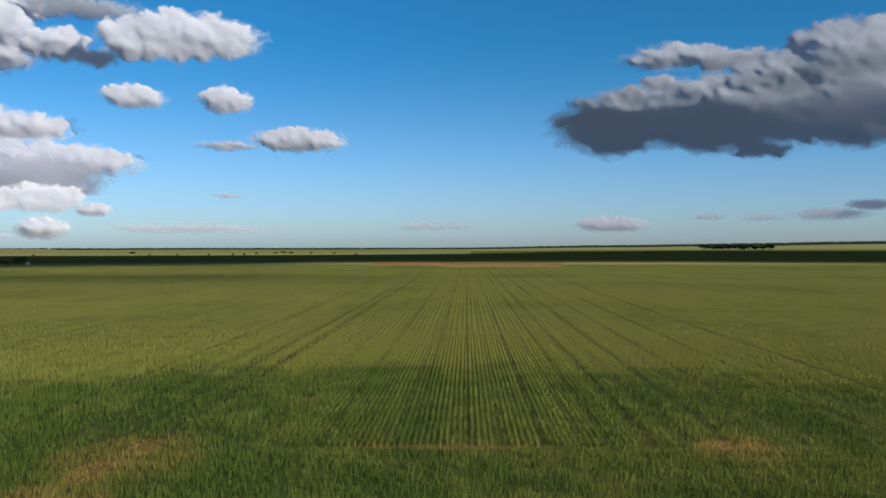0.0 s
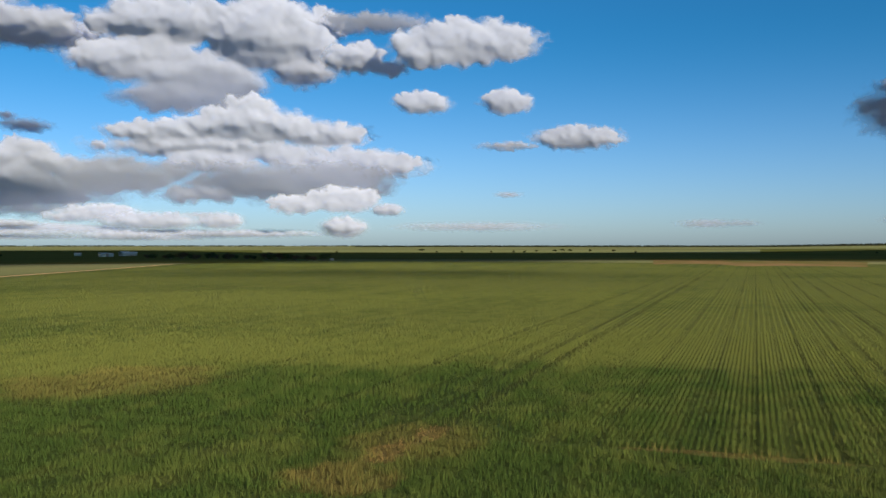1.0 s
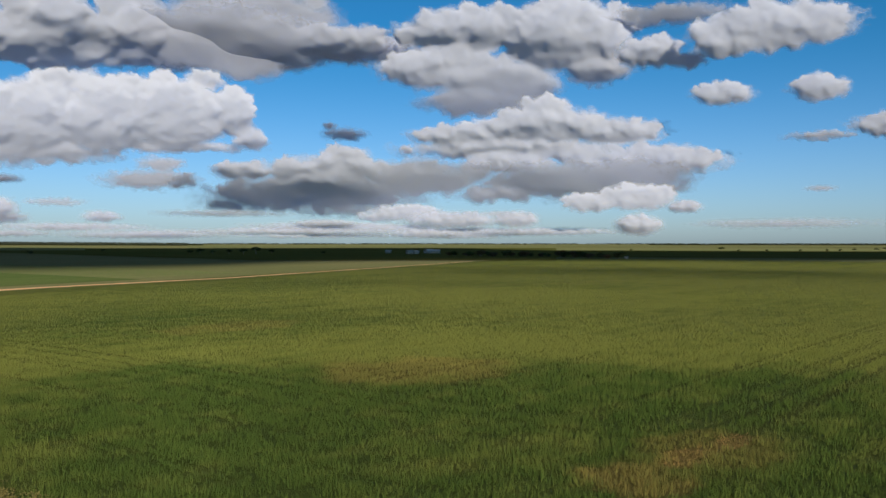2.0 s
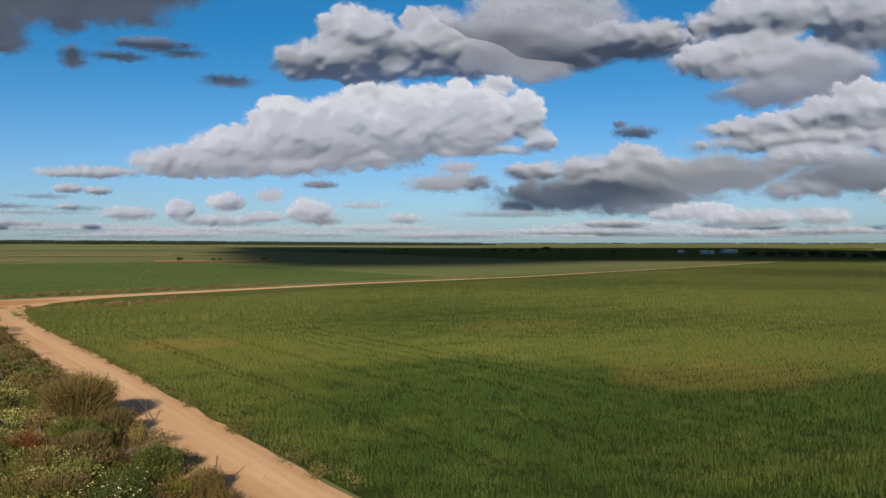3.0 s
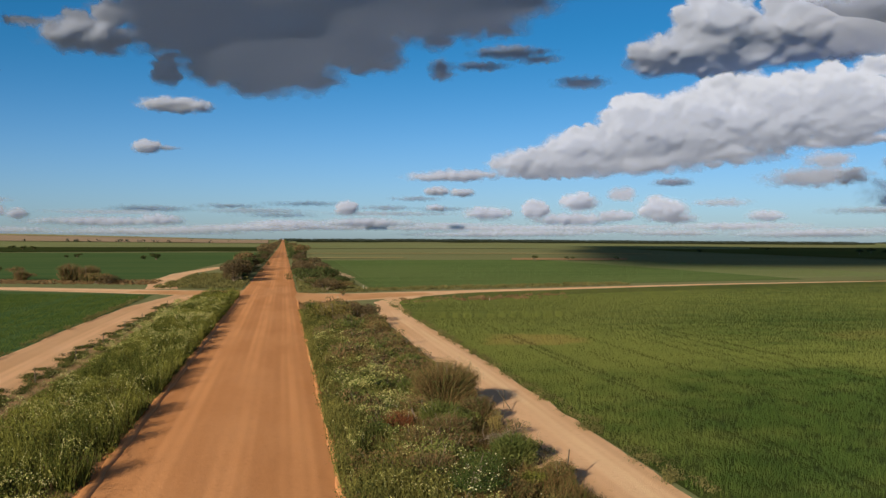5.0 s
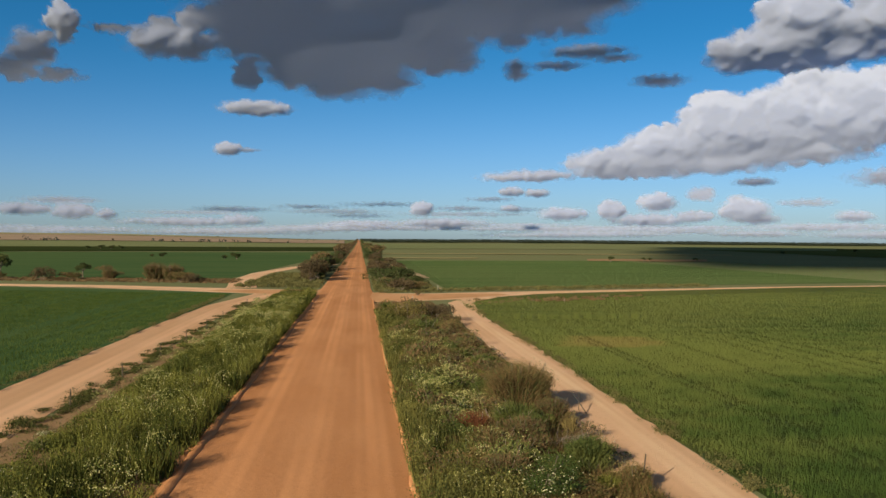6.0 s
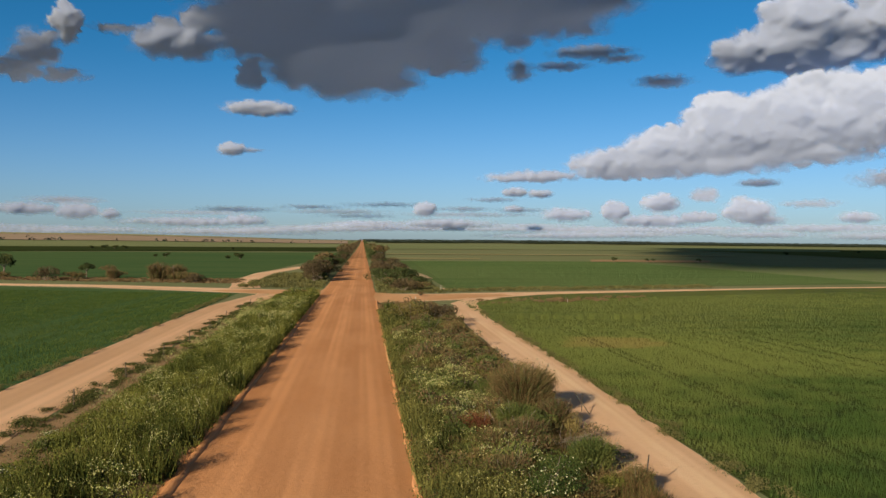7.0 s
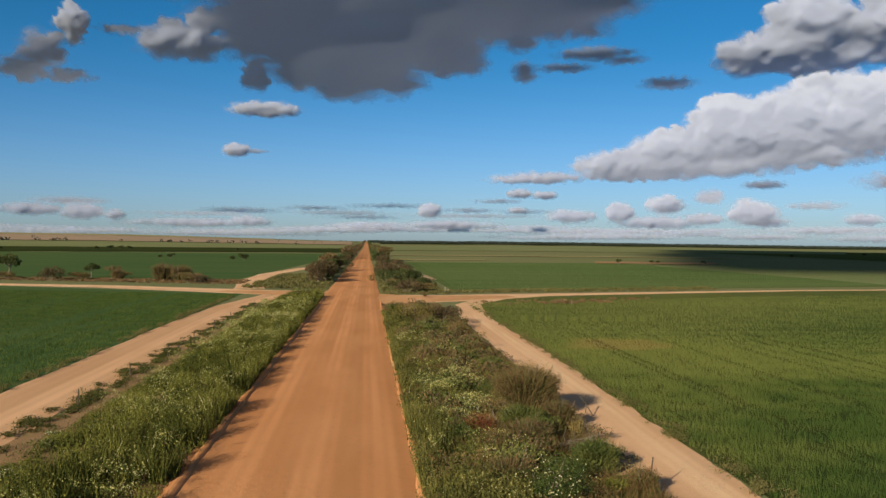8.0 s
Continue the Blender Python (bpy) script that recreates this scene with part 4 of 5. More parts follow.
def crop_rows(name, x0, x1, y0, y1, along_x, r0, r1, gap, step, per, width, mat, label, edge):
    """Wheat tufts set out in drilled rows."""
    if along_x:
        u, v = np.meshgrid(np.arange(x0, x1, step), np.arange(y0, y1, gap), indexing="ij")
        X, Y = u, v - 0.03 * (u - x0)
    else:
        u, v = np.meshgrid(np.arange(y0, y1, step), np.arange(x0, x1, gap), indexing="ij")
        X, Y = v, u
    X, Y = X.ravel(), Y.ravel()
    X, Y = X + rng.normal(0, 0.03, X.shape) + (rng.uniform(-0.5, 0.5, X.shape) * step if along_x else 0), Y + rng.normal(0, 0.03, Y.shape) + (0 if along_x else rng.uniform(-0.5, 0.5, Y.shape) * step)
    V = Y + 0.03 * (X - 38.2) if along_x else X + 200    # which row
    row = fbm(V * 1.1, V * 0 + 3, 3, 71)
    lane = np.zeros(X.shape)
    if along_x:
        for at, half in LANES:
            lane = np.maximum(lane, np.exp(-((V - at) / half) ** 2))
    if along_x and gap < 0.4:    # the rows show clearly in the middle strip alone
        Y = Y + rng.uniform(-0.5, 0.5, Y.shape) * gap * sstep(np.abs(V + 0.5), 5.5, 11.5)
    if gap > 0.8:
        X, Y = X + rng.uniform(-0.5, 0.5, X.shape) * gap, Y + rng.uniform(-0.5, 0.5, Y.shape) * gap
    blur = np.hypot(X, Y) * rng.uniform(-0.14, 0.14, X.shape)
    k = seen(X, Y, r0 * 0.8, r1 * 1.2) & (np.hypot(X, Y) + blur > r0) & (np.hypot(X, Y) + blur < r1)
    k = k & (rng.uniform(size=X.shape) > np.minimum(lane * 0.9, 0.8) * (X < 190)) & ((rng.uniform(size=X.shape) < np.clip((fbm(X * 1.2, Y * 1.2, 3, 91) - 0.3) * 5, 0.3 + 0.6 * sstep(np.hypot(X, Y), 45, 75), 1)) | (r0 > 50)) & (rng.uniform(size=X.shape) < np.clip((row - 0.25) * 6, 0.4 + 0.5 * sstep(np.hypot(X, Y), 50, 80) * (X > 38) * (Y > 25), 1)) & edge(X, Y) & (rng.uniform(size=X.shape) > np.clip(dry(X, Y) * 1.3, 0, 0.55))
    k = k & ((np.abs(Y - np.interp(X, (128, 165, 201, 270, 339, 395), (104, 94, 86, 75, 65, 58))) > 0.8 + 0.003 * X) | (X < 128) | (X > 395))    # the path stays clear
    X, Y, row = X[k], Y[k], row[k]
    h = (0.75 + 0.5 * row) * 0.30 + 0.12 * (fbm(X * 0.08, Y * 0.08, 4, 2) - 0.5) + (0.14 if along_x else 0.24) * (fbm(X * 1.7, Y * 1.7, 3, 3) - 0.5)
    h = h * (1 - 0.6 * np.clip(dry(X, Y) * 1.6, 0, 1))
    h = h * (1 - 0.35 * sstep(np.hypot(X, Y), 48, 84)) * (1 if r0 < 50 else 0.7 if r0 < 100 else 0.45)
    tri = blades(np.c_[X, Y, np.full(len(X), 0.01)], h, per, width, 0.022 + 0.03 * gap, 0.2 if along_x else 0.3)
    return tagged(triangles(name, tri, mat), label, "wheat", kind="stuff")


def east_edge(x, y):
    return (x > 13.7 + 0.85 * sstep(y, 32, 62) + (fbm(y * 1.1, y * 0, 4, 8) - 0.5) * 0.6) & (y < 128 + (x - 16) * 0.30)


WHEAT = "young green wheat in drilled rows"
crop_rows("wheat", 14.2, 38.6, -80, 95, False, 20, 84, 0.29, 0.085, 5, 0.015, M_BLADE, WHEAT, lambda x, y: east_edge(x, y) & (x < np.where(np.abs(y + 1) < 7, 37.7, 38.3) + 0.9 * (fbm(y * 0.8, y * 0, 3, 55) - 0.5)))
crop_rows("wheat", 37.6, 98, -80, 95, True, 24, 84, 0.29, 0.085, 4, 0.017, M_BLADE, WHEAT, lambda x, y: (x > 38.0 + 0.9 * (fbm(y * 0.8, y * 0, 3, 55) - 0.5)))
crop_rows("wheat", 14.2, 200, -180, 200, True, 84, 165, 0.58, 0.26, 3, 0.042, M_BLADE, WHEAT, east_edge)
crop_rows("wheat", 14.6, 430, -400, 262, True, 165, 470, 0.87, 1.2, 3, 0.12, M_BLADE, WHEAT, lambda x, y: east_edge(x, y) & (x < np.where(y < 36, 371, 418)))
n = 260
X, Y = rng.uniform(17.5, 33.0, n), rng.normal(97.4, 0.22, n)
keep = np.sin(X * 4.6) > -0.2
tagged(triangles("wheat", blades(np.c_[X[keep], Y[keep], np.zeros(keep.sum())], np.full(keep.sum(), 0.75), 6, 0.05, 0.10, 0.25), M_BLADE), "row of taller wheat tufts across the field", "wheat", kind="stuff")
M_LUSHBLADE = leaf_material("lush_blades", (0.042, 0.080, 0.016), (0.100, 0.132, 0.030), thin=0.15)
crop_rows("wheat", -80, -21.4, 20, 165, False, 24, 190, 0.36, 0.30, 5, 0.04, M_LUSHBLADE, "lush green wheat beside the track", lambda x, y: (x < -21.6) & (y < 146 - 0.30 * (x + 21)))


M_FARBLADE = leaf_material("far_blades", (0.085, 0.148, 0.044), (0.140, 0.198, 0.066), thin=0.15)
crop_rows("wheat", 16, 165, 150, 398, True, 150, 440, 0.87, 1.2, 4, 0.10, M_FARBLADE, "green crop beyond the farm track",
          lambda x, y: (y > 160 + 0.26 * (x - 14)) & (y < 398) & (x > 17 + 0.02 * (y - 150)))


M_MAT = leaf_material("weed_mat", (0.035, 0.042, 0.013), (0.100, 0.098, 0.030))
M_HEAD = leaf_material("flower_heads", (0.36, 0.34, 0.12), (0.50, 0.46, 0.24), (0.12, 0.15, 0.035), 0.45)
M_DRYGRASS = leaf_material("tall_dry_grass", (0.070, 0.046, 0.019), (0.225, 0.138, 0.062), (0.06, 0.075, 0.02), 0.3)
M_STRAWS = leaf_material("fallen_straw", (0.20, 0.12, 0.05), (0.38, 0.25, 0.11))


def flowers(x0, x1, y0, y1, density, level, low, high, seed, label, spots=()):
    """Pale flower heads standing in clumps over the weeds; spots adds single clumps (x, y, r)."""
    n = int((x1 - x0) * (y1 - y0) * density)
    X, Y = rng.uniform(x0, x1, n), rng.uniform(y0, y1, n)
    k = seen(X, Y, 20, 150) & (fbm(X * 0.55, Y * 0.4, 4, seed) + rng.normal(0, 0.035, n) > level)
    X, Y = X[k], Y[k]
    for sx, sy, sr in spots:
        m = int(sr * sr * 420)
        X, Y = np.concatenate([X, sx + rng.normal(0, sr * 0.5, m)]), np.concatenate([Y, sy + rng.normal(0, sr * 0.5, m)])
    z = 0.1 + low + (high - low) * np.clip(fbm(X * 1.3, Y * 1.3, 3, seed + 5) * 1.6 - 0.3, 0, 1) + rng.normal(0, 0.05, len(X))
    P = np.repeat(np.c_[X, Y, z], 3, 0) + rng.normal(0, 0.04, (3 * len(X), 3))
    return tagged(triangles("flowers", leaves(P, 0.045 * np.clip(np.hypot(P[:, 0], P[:, 1]) / 55, 1, 2)[:, None]), M_HEAD), label, "flowers", kind="stuff")


def weeds(name, x0, x1, y0, y1, density, hmin, hmax, mat, label, leaf=0.055, seed=0, where=None, rise=None):
    """Knee-high weeds in mounds."""
    n = int((x1 - x0) * (y1 - y0) * density)
    X, Y = rng.uniform(x0, x1, n), rng.uniform(y0, y1, n)
    k = seen(X, Y, 20, 240) & (rng.uniform(size=n) < 0.35 + 1.6 * (fbm(X * 0.8, Y * 0.8, 3, seed + 4) - 0.3)) & (rng.uniform(size=n) < np.clip(70 / np.hypot(X, Y), 0.35, 1))
    if where:
        k &= where(X, Y)
    X, Y = X[k], Y[k]
    mound = fbm(X * 0.8, Y * 0.8, 3, seed + 4)
    h = hmin + (hmax - hmin) * np.clip(mound * 4.6 - 1.85, 0, 1)
    if rise:
        h = h * rise(X, Y)
    per = 16
    r = np.repeat(h, per)
    P = np.repeat(np.c_[X, Y, np.full(len(X), 0.1)], per, 0) + np.c_[rng.normal(0, 0.16, (len(r), 2)), r * rng.uniform(0.15, 1.0, len(r))]
    big = np.clip(np.hypot(P[:, 0], P[:, 1]) / 60, 1, 2.2)[:, None]
    tri = np.concatenate([leaves(P, leaf * big), blades(np.c_[X, Y, np.full(len(X), 0.05)], h, 4, 0.05, 0.08, 0.5)])
    return tagged(triangles(name, tri, mat), label, "weeds", kind="stuff")


weeds("weeds", -13.7, -6.95, 22, 140, 26, 0.16, 1.35, M_WEED, "green verge weeds with pale flowers", seed=1, rise=lambda x, y: np.clip((x + 14.0) / 2.6, 0.15, 1))
weeds("weeds", 1.95, 6.6, 22, 112, 26, 0.12, 1.2, M_WEED_EAST, "olive green verge weeds beside the gravel road", seed=2, rise=lambda x, y: 1 - 0.65 * sstep(y, 85, 110), where=lambda x, y: x < 4.7 + 2.4 * (fbm(x * 0.3, y * 0.3, 3, 12) - 0.5))
weeds("weeds", 3.4, 10.2, 22, 114, 20, 0.08, 0.75, M_WEED2, "low brown and olive verge weeds", 0.05, 12, rise=lambda x, y: 1 - 0.5 * sstep(y, 85, 112), where=lambda x, y: (x >= 4.5 + 2.4 * (fbm(x * 0.3, y * 0.3, 3, 12) - 0.5)) & ~((x > 9.3) & (y > 31.4) & (y < 34.6)))
weeds("weeds", 2.3, 9.8, 104, 122, 16, 0.06, 0.40, M_RUSTY, "grey-brown dry scrub at the verge's end", 0.07, 17, lambda x, y: y < 122 - 0.3 * np.abs(x - 6) ** 1.3)
weeds("weeds", -16.6, -14.75, 22, 125, 40, 0.02, 0.10, M_MAT, "flat dark mat of weeds along the fence", 0.06, 3,
      lambda x, y: fbm(x * 1.8, y * 0.7, 4, 33) > 0.50 + 0.09 * np.clip(-15.2 - x, 0, 2))
weeds("weeds", -14.7, -13.5, 22, 125, 5, 0.05, 0.2, M_ROUGH, "sparse dry weeds on the bare edge", 0.05, 14)
weeds("weeds", 13.4, 15.0, 22, 120, 22, 0.04, 0.20, M_ROUGH, "low dry grass along the crop's edge", 0.05, 4, lambda x, y: (x > 13.5 + 0.7 * sstep(y, 32, 62)) & (fbm(x * 1.2, y * 0.8, 4, 43) > 0.58 - 0.08 * (x - 14.3)))
weeds("weeds", -21.8, -20.9, 22, 140, 16, 0.05, 0.3, M_ROUGH, "dry grassy fringe along the lush field", 0.05, 15, lambda x, y: fbm(x * 1.2, y * 0.6, 4, 53) > 0.46)
weeds("weeds", 16, 46, 112, 142, 3, 0.04, 0.16, M_RUSTY, "reddish brown weeds in the field corner", 0.08, 5, lambda x, y: (y > 121 + 0.30 * (x - 16)) & (fbm(x * 0.25, y * 0.25, 3, 66) > 0.45) & (y < 130 + 0.30 * (x - 16)))
weeds("weeds", 9, 70, 146, 176, 5, 0.08, 0.28, M_ROUGH, "rough weeds along the farm track", 0.08, 6, lambda x, y: (y > 150 + 0.26 * (x - 14)) & (y < 160 + 0.26 * (x - 14)))
weeds("weeds", 2.6, 14, 147, 215, 5, 0.10, 0.35, M_ROUGH, "rough grass beside the road", 0.08, 7)
weeds("weeds", -24, -7.6, 160, 192, 5, 0.12, 0.45, M_ROUGH, "grassy island between sandy tracks", 0.10, 8, lambda x, y: y > 163 - 0.25 * (x + 8))
weeds("weeds", -30, -8.5, 192, 235, 3.0, 0.12, 0.45, M_ROUGH, "grassy ground behind the roadside scrub", 0.12, 9, lambda x, y: x > -23)
weeds("weeds", -100, -26, 180, 222, 3.5, 0.05, 0.22, M_RUSTY, "low rusty brown growth under scattered shrubs", 0.11, 10, lambda x, y: (y > 186 - 0.30 * (x + 45)) & (y < 204 - 0.2 * (x + 45)))
flowers(-13.4, -7.3, 24, 125, 30, 0.54, 0.55, 1.35, 21, "pale cream wildflowers in the western verge")
flowers(2.4, 6.6, 24, 75, 28, 0.585, 0.6, 1.25, 22, "pale cream wildflowers beside the road",
        ((4.8, 42.4, 1.1), (6.1, 43.2, 0.8), (4.9, 38.6, 0.7), (3.8, 40.2, 0.8), (4.2, 47.5, 1.0), (5.2, 52.0, 1.0), (6.0, 57.5, 0.9)))
# tall dry grass standing through the scrub
n = 13000
X, Y = rng.uniform(4.0, 10.0, n), 25 + 86 * rng.uniform(size=n) ** 1.6
keep = seen(X, Y, 20, 160) & (fbm(X * 0.5, Y * 0.35, 4, 57) + rng.normal(0, 0.06, n) > 0.49 + 0.06 * (X > 10.4)) & ~((X > 9.2) & (Y > 30.8) & (Y < 34.6)) & (X > 4.9 + 2.0 * (fbm(X * 0.3, Y * 0.3, 3, 12) - 0.5))
X, Y = X[keep], Y[keep]
tagged(triangles("dry_grass", blades(np.c_[X, Y, np.full(len(X), 0.08)], 0.25 + 0.7 * fbm(X * 0.7, Y * 0.7, 3, 58), 10, 0.035, 0.12, 0.6), M_DRYGRASS), "tall brown dry grass through the verge scrub", "grass", kind="stuff")
# straw flattened in the dry spots of the wheat
X, Y = rng.uniform(31.0, 40.5, 9000), rng.uniform(-15.5, 15.5, 9000)
keep = rng.uniform(size=9000) < np.clip(dry(X, Y) - 0.2, 0, 0.4)
X, Y = X[keep], Y[keep]
tagged(triangles("straw", blades(np.c_[X, Y, np.full(len(X), 0.05)], np.full(len(X), 0.10), 2, 0.03, 0.1, 4.5), M_STRAWS), "flattened straw in a dry spot of the wheat", "straw", kind="stuff")


# ---- shrubs, trees and posts ----
def part(name, ob, parent, label=""):
    """Hang a mesh object under its thing."""
    ob.name = name
    ob.parent = parent
    return tagged(ob, label) if label else ob


def limb_mesh(name, limbs, mat, sides=5):
    """Tapered limbs in one mesh: each is (start, end, radius at start, radius at end)."""
    V, F = [], []
    for p, q, ra, rb in limbs:
        p, q = np.array(p, float), np.array(q, float)
        w = q - p
        w /= np.linalg.norm(w) + 1e-9
        u = np.cross(w, (0.3, 0.9, 0.2))
        u /= np.linalg.norm(u) + 1e-9
        v = np.cross(w, u)
        k = len(V)
        for c, r in ((p, ra), (q, rb)):
            for i in range(sides):
                a = 2 * math.pi * i / sides
                V.append(c + (u * math.cos(a) + v * math.sin(a)) * r)
        for i in range(sides):
            F.append((k + i, k + (i + 1) % sides, k + sides + (i + 1) % sides, k + sides + i))
    return mesh_object(name, np.array(V), np.array(F), mat, True)


def shrub(at, r, h, mat, label, n=700, leaf=0.10, style="leafy", bark=None):
    """A shrub: twigs fanning up from the root and leaves or fine broom shoots in uneven clumps."""
    root = new("shrub")
    lobes = np.clip(rng.normal(0, 0.42, (7, 3)), -0.7, 0.7) * (r, r, h * 0.35) + (0, 0, h * 0.58)
    size = rng.uniform(0.45, 0.75, 7)
    limbs = []
    for c in lobes:
        mid = c * (0.5, 0.5, 0.45) + rng.normal(0, 0.05, 3)
        limbs += [((0, 0, -0.05), mid, 0.03 * h, 0.018 * h), (mid, c + (0, 0, 0.2 * h), 0.018 * h, 0.006 * h)]
    part("stem", limb_mesh("stem", limbs, bark or M_BARK, 4), root)
    if style == "broom":
        a, t = rng.uniform(0, 2 * np.pi, n), rng.uniform(0, 1, n) ** 0.6 * 1.05
        base = np.c_[np.cos(a) * t * r * 0.55, np.sin(a) * t * r * 0.55, h * rng.uniform(0.0, 0.55, n)]
        ln = h * rng.uniform(0.35, 0.62, n) * (1.05 - 0.25 * t)
        way = np.c_[np.cos(a) * t * 0.85, np.sin(a) * t * 0.85, np.ones(n)] + rng.normal(0, 0.16, (n, 3))
        way /= np.linalg.norm(way, axis=1)[:, None]
        tip = base + way * ln[:, None]
        tip[:, 2] = np.minimum(tip[:, 2], h * (1.02 - 0.3 * t ** 2) + rng.normal(0, 0.06, n))
        side = np.cross(way, rng.normal(size=(n, 3)))
        side *= (leaf * 0.32 / (np.linalg.norm(side, axis=1) + 1e-9))[:, None]
        tri = np.stack([base - side, base + side, tip], 1)
        P = base + (tip - base) * rng.uniform(0.55, 1.0, (n, 1)) + rng.normal(0, 0.05, (n, 3))
        tri = np.concatenate([tri, leaves(P, leaf * 0.8)])
    else:
        i = rng.integers(0, 7, n)
        P = rng.normal(size=(n, 3))
        P *= (rng.uniform(0.35, 1.0, n) ** 0.5 / np.linalg.norm(P, axis=1))[:, None]
        P = lobes[i] + P * size[i][:, None] * (r * 0.85, r * 0.85, h * 0.42)
        P[:, 2] = np.clip(P[:, 2], 0.02 + 0.1 * rng.uniform(size=n), h * 1.05)
        tri = leaves(P, leaf)
    part("foliage", triangles("foliage", tri, mat), root)
    root.location = at
    return tagged(root, label, "shrub", "verge shrubs")


def tree(at, h, r, mat, label, n=650, leaf=0.45, bare=0.35):
    """A tree: forked trunk, limbs, and a crown of leaf clumps with gaps."""
    root = new("tree")
    fork = np.array((rng.normal(0, 0.05 * h), rng.normal(0, 0.05 * h), h * bare))
    limbs = [((0, 0, -0.1), fork, 0.045 * h, 0.03 * h)]
    tips = []
    for i in range(6):
        a = 2 * math.pi * i / 6 + rng.uniform(-0.4, 0.4)
        k = rng.uniform(0.35, 0.95)
        tip = np.array((math.cos(a) * r * k, math.sin(a) * r * k, h * rng.uniform(0.62, 0.9)))
        mid = fork + (tip - fork) * 0.55 + rng.normal(0, 0.04 * h, 3)
        limbs += [(fork, mid, 0.022 * h, 0.014 * h), (mid, tip, 0.014 * h, 0.005 * h)]
        tips.append(tip)
    part("trunk", limb_mesh("trunk", limbs, M_BARK, 5), root)
    tips = np.array(tips + [(0, 0, h * 0.88)])
    i = rng.integers(0, 7, n)
    P = rng.normal(size=(n, 3))
    P *= (rng.uniform(0.25, 1.0, n) ** 0.5 / np.linalg.norm(P, axis=1))[:, None]
    P = tips[i] + P * (r * 0.46, r * 0.46, h * 0.19)
    part("crown", triangles("crown", leaves(P, leaf), mat), root)
    root.location = at
    return tagged(root, label, "tree", "scattered trees")


def put(ob, x, y, s=1.0, turn=0.0, squash=1.0):
    """Another one of a thing, turned and scaled, standing on the land."""
    return copy_thing(ob, pose(x, y, float(land(x, y)), 0, 0, turn) @ Matrix.Diagonal((s, s, s * squash, 1)))


def brushwood(at):
    """A heap of dead branches, fallen across one another."""
    root = new("brushwood")
    branches = []
    for i in range(46):
        a, ln = rng.normal(0.25, 0.5), rng.uniform(0.7, 1.9)
        c = np.array((rng.normal(0, 0.35), rng.normal(0, 0.3), 0.12 + 0.5 * rng.uniform() ** 1.5))
        d = np.array((math.cos(a), math.sin(a), rng.normal(0.12, 0.22))) * ln / 2
        p, q = c - d, c + d
        p[2], q[2] = max(p[2], 0.0), max(q[2], 0.03)
        bend = (p + q) / 2 + rng.normal(0, 0.07, 3)
        branches += [(p, bend, 0.020, 0.015), (bend, q, 0.015, 0.005)]
        fork = bend + d * 0.7 + rng.normal(0, 0.18, 3)
        branches.append((bend, fork, 0.010, 0.004))
    part("branches", limb_mesh("branches", branches, M_BARK, 4), root)
    part("twigs", triangles("twigs", blades(np.c_[rng.normal(0, 0.5, 400), rng.normal(0, 0.4, 400), rng.uniform(0, 0.4, 400)], np.full(400, 0.3), 2, 0.02, 0.1, 2.0), M_GREY), root).scale = (1, 1, 1)
    tagged(root.children[1], kind="stuff")
    root.location = at
    return tagged(root, "heap of dead grey brushwood among brown scrub", "brushwood")


# east verge
M_GOLD = leaf_material("golden_olive_leaves", (0.075, 0.070, 0.020), (0.20, 0.155, 0.048))
M_DARKFLOWER = leaf_material("dark_flowering_leaves", (0.026, 0.042, 0.012), (0.060, 0.085, 0.022), (0.60, 0.58, 0.36), 0.05)
shrub((8.1, 43.5, 0.05), 2.0, 2.75, M_BROOM, "tall brown broom bush beside the sandy track", 7500, 0.065, "broom")
shrub((9.2, 40.2, 0.05), 0.9, 1.0, M_OLIVE, "low dark olive shrub beside the broom bush", 900, 0.08)
shrub((4.9, 37.0, 0.05), 0.6, 1.5, M_RED, "small rusty red shrub among the weeds", 1500, 0.06, "broom")
brushwood((8.9, 35.4, 0.05))
shrub((8.7, 32.2, 0.05), 1.0, 1.4, M_OLIVE, "olive green bushy shrub", 2600, 0.07, "broom")
shrub((10.3, 37.6, 0.05), 0.8, 0.9, M_BROWN, "small brown shrub at the track's edge", 600, 0.06)
shrub((9.7, 29.6, 0.05), 0.6, 0.95, M_BROOM, "small brown shrub around a weathered stake", 1500, 0.06, "broom")
shrub((10.3, 34.6, 0.05), 0.75, 0.4, M_OLIVE, "low olive mat at the track's edge", 900, 0.05)
shrub((8.6, 29.2, 0.05), 0.55, 0.7, M_WEED, "bright green grassy clump beside the sand", 1500, 0.05, "broom")
shrub((5.9, 28.2, 0.05), 1.9, 1.5, M_DARKFLOWER, "dark green bush dotted with cream flowers", 6000, 0.05)
shrub((7.6, 38.0, 0.05), 0.9, 1.2, M_OLIVE, "olive brown twiggy shrub", 1500, 0.055, "broom")
shrub((8.6, 56.0, 0.05), 1.6, 1.0, M_WEED, "broad light green shrub by the track", 2200, 0.07)
shrub((4.6, 42.3, 0.05), 1.3, 1.15, M_FLOWER, "low bush covered in pale flowers", 1400, 0.05)
shrub((7.0, 36.6, 0.05), 1.4, 1.3, M_BROWN, "brown scrubby bush among the weeds", 2600, 0.06, "broom")
shrub((5.9, 37.0, 0.05), 1.2, 1.1, M_BROOM, "low brown bush among weeds", 1200, 0.06, "broom")
shrub((4.6, 34.5, 0.05), 0.8, 0.7, M_OLIVE, "low olive bush beside the road", 900, 0.06)
shrub((5.0, 91.0, 0.05), 2.4, 2.5, M_GOLD, "large golden olive bush near the junction", 2400, 0.11)
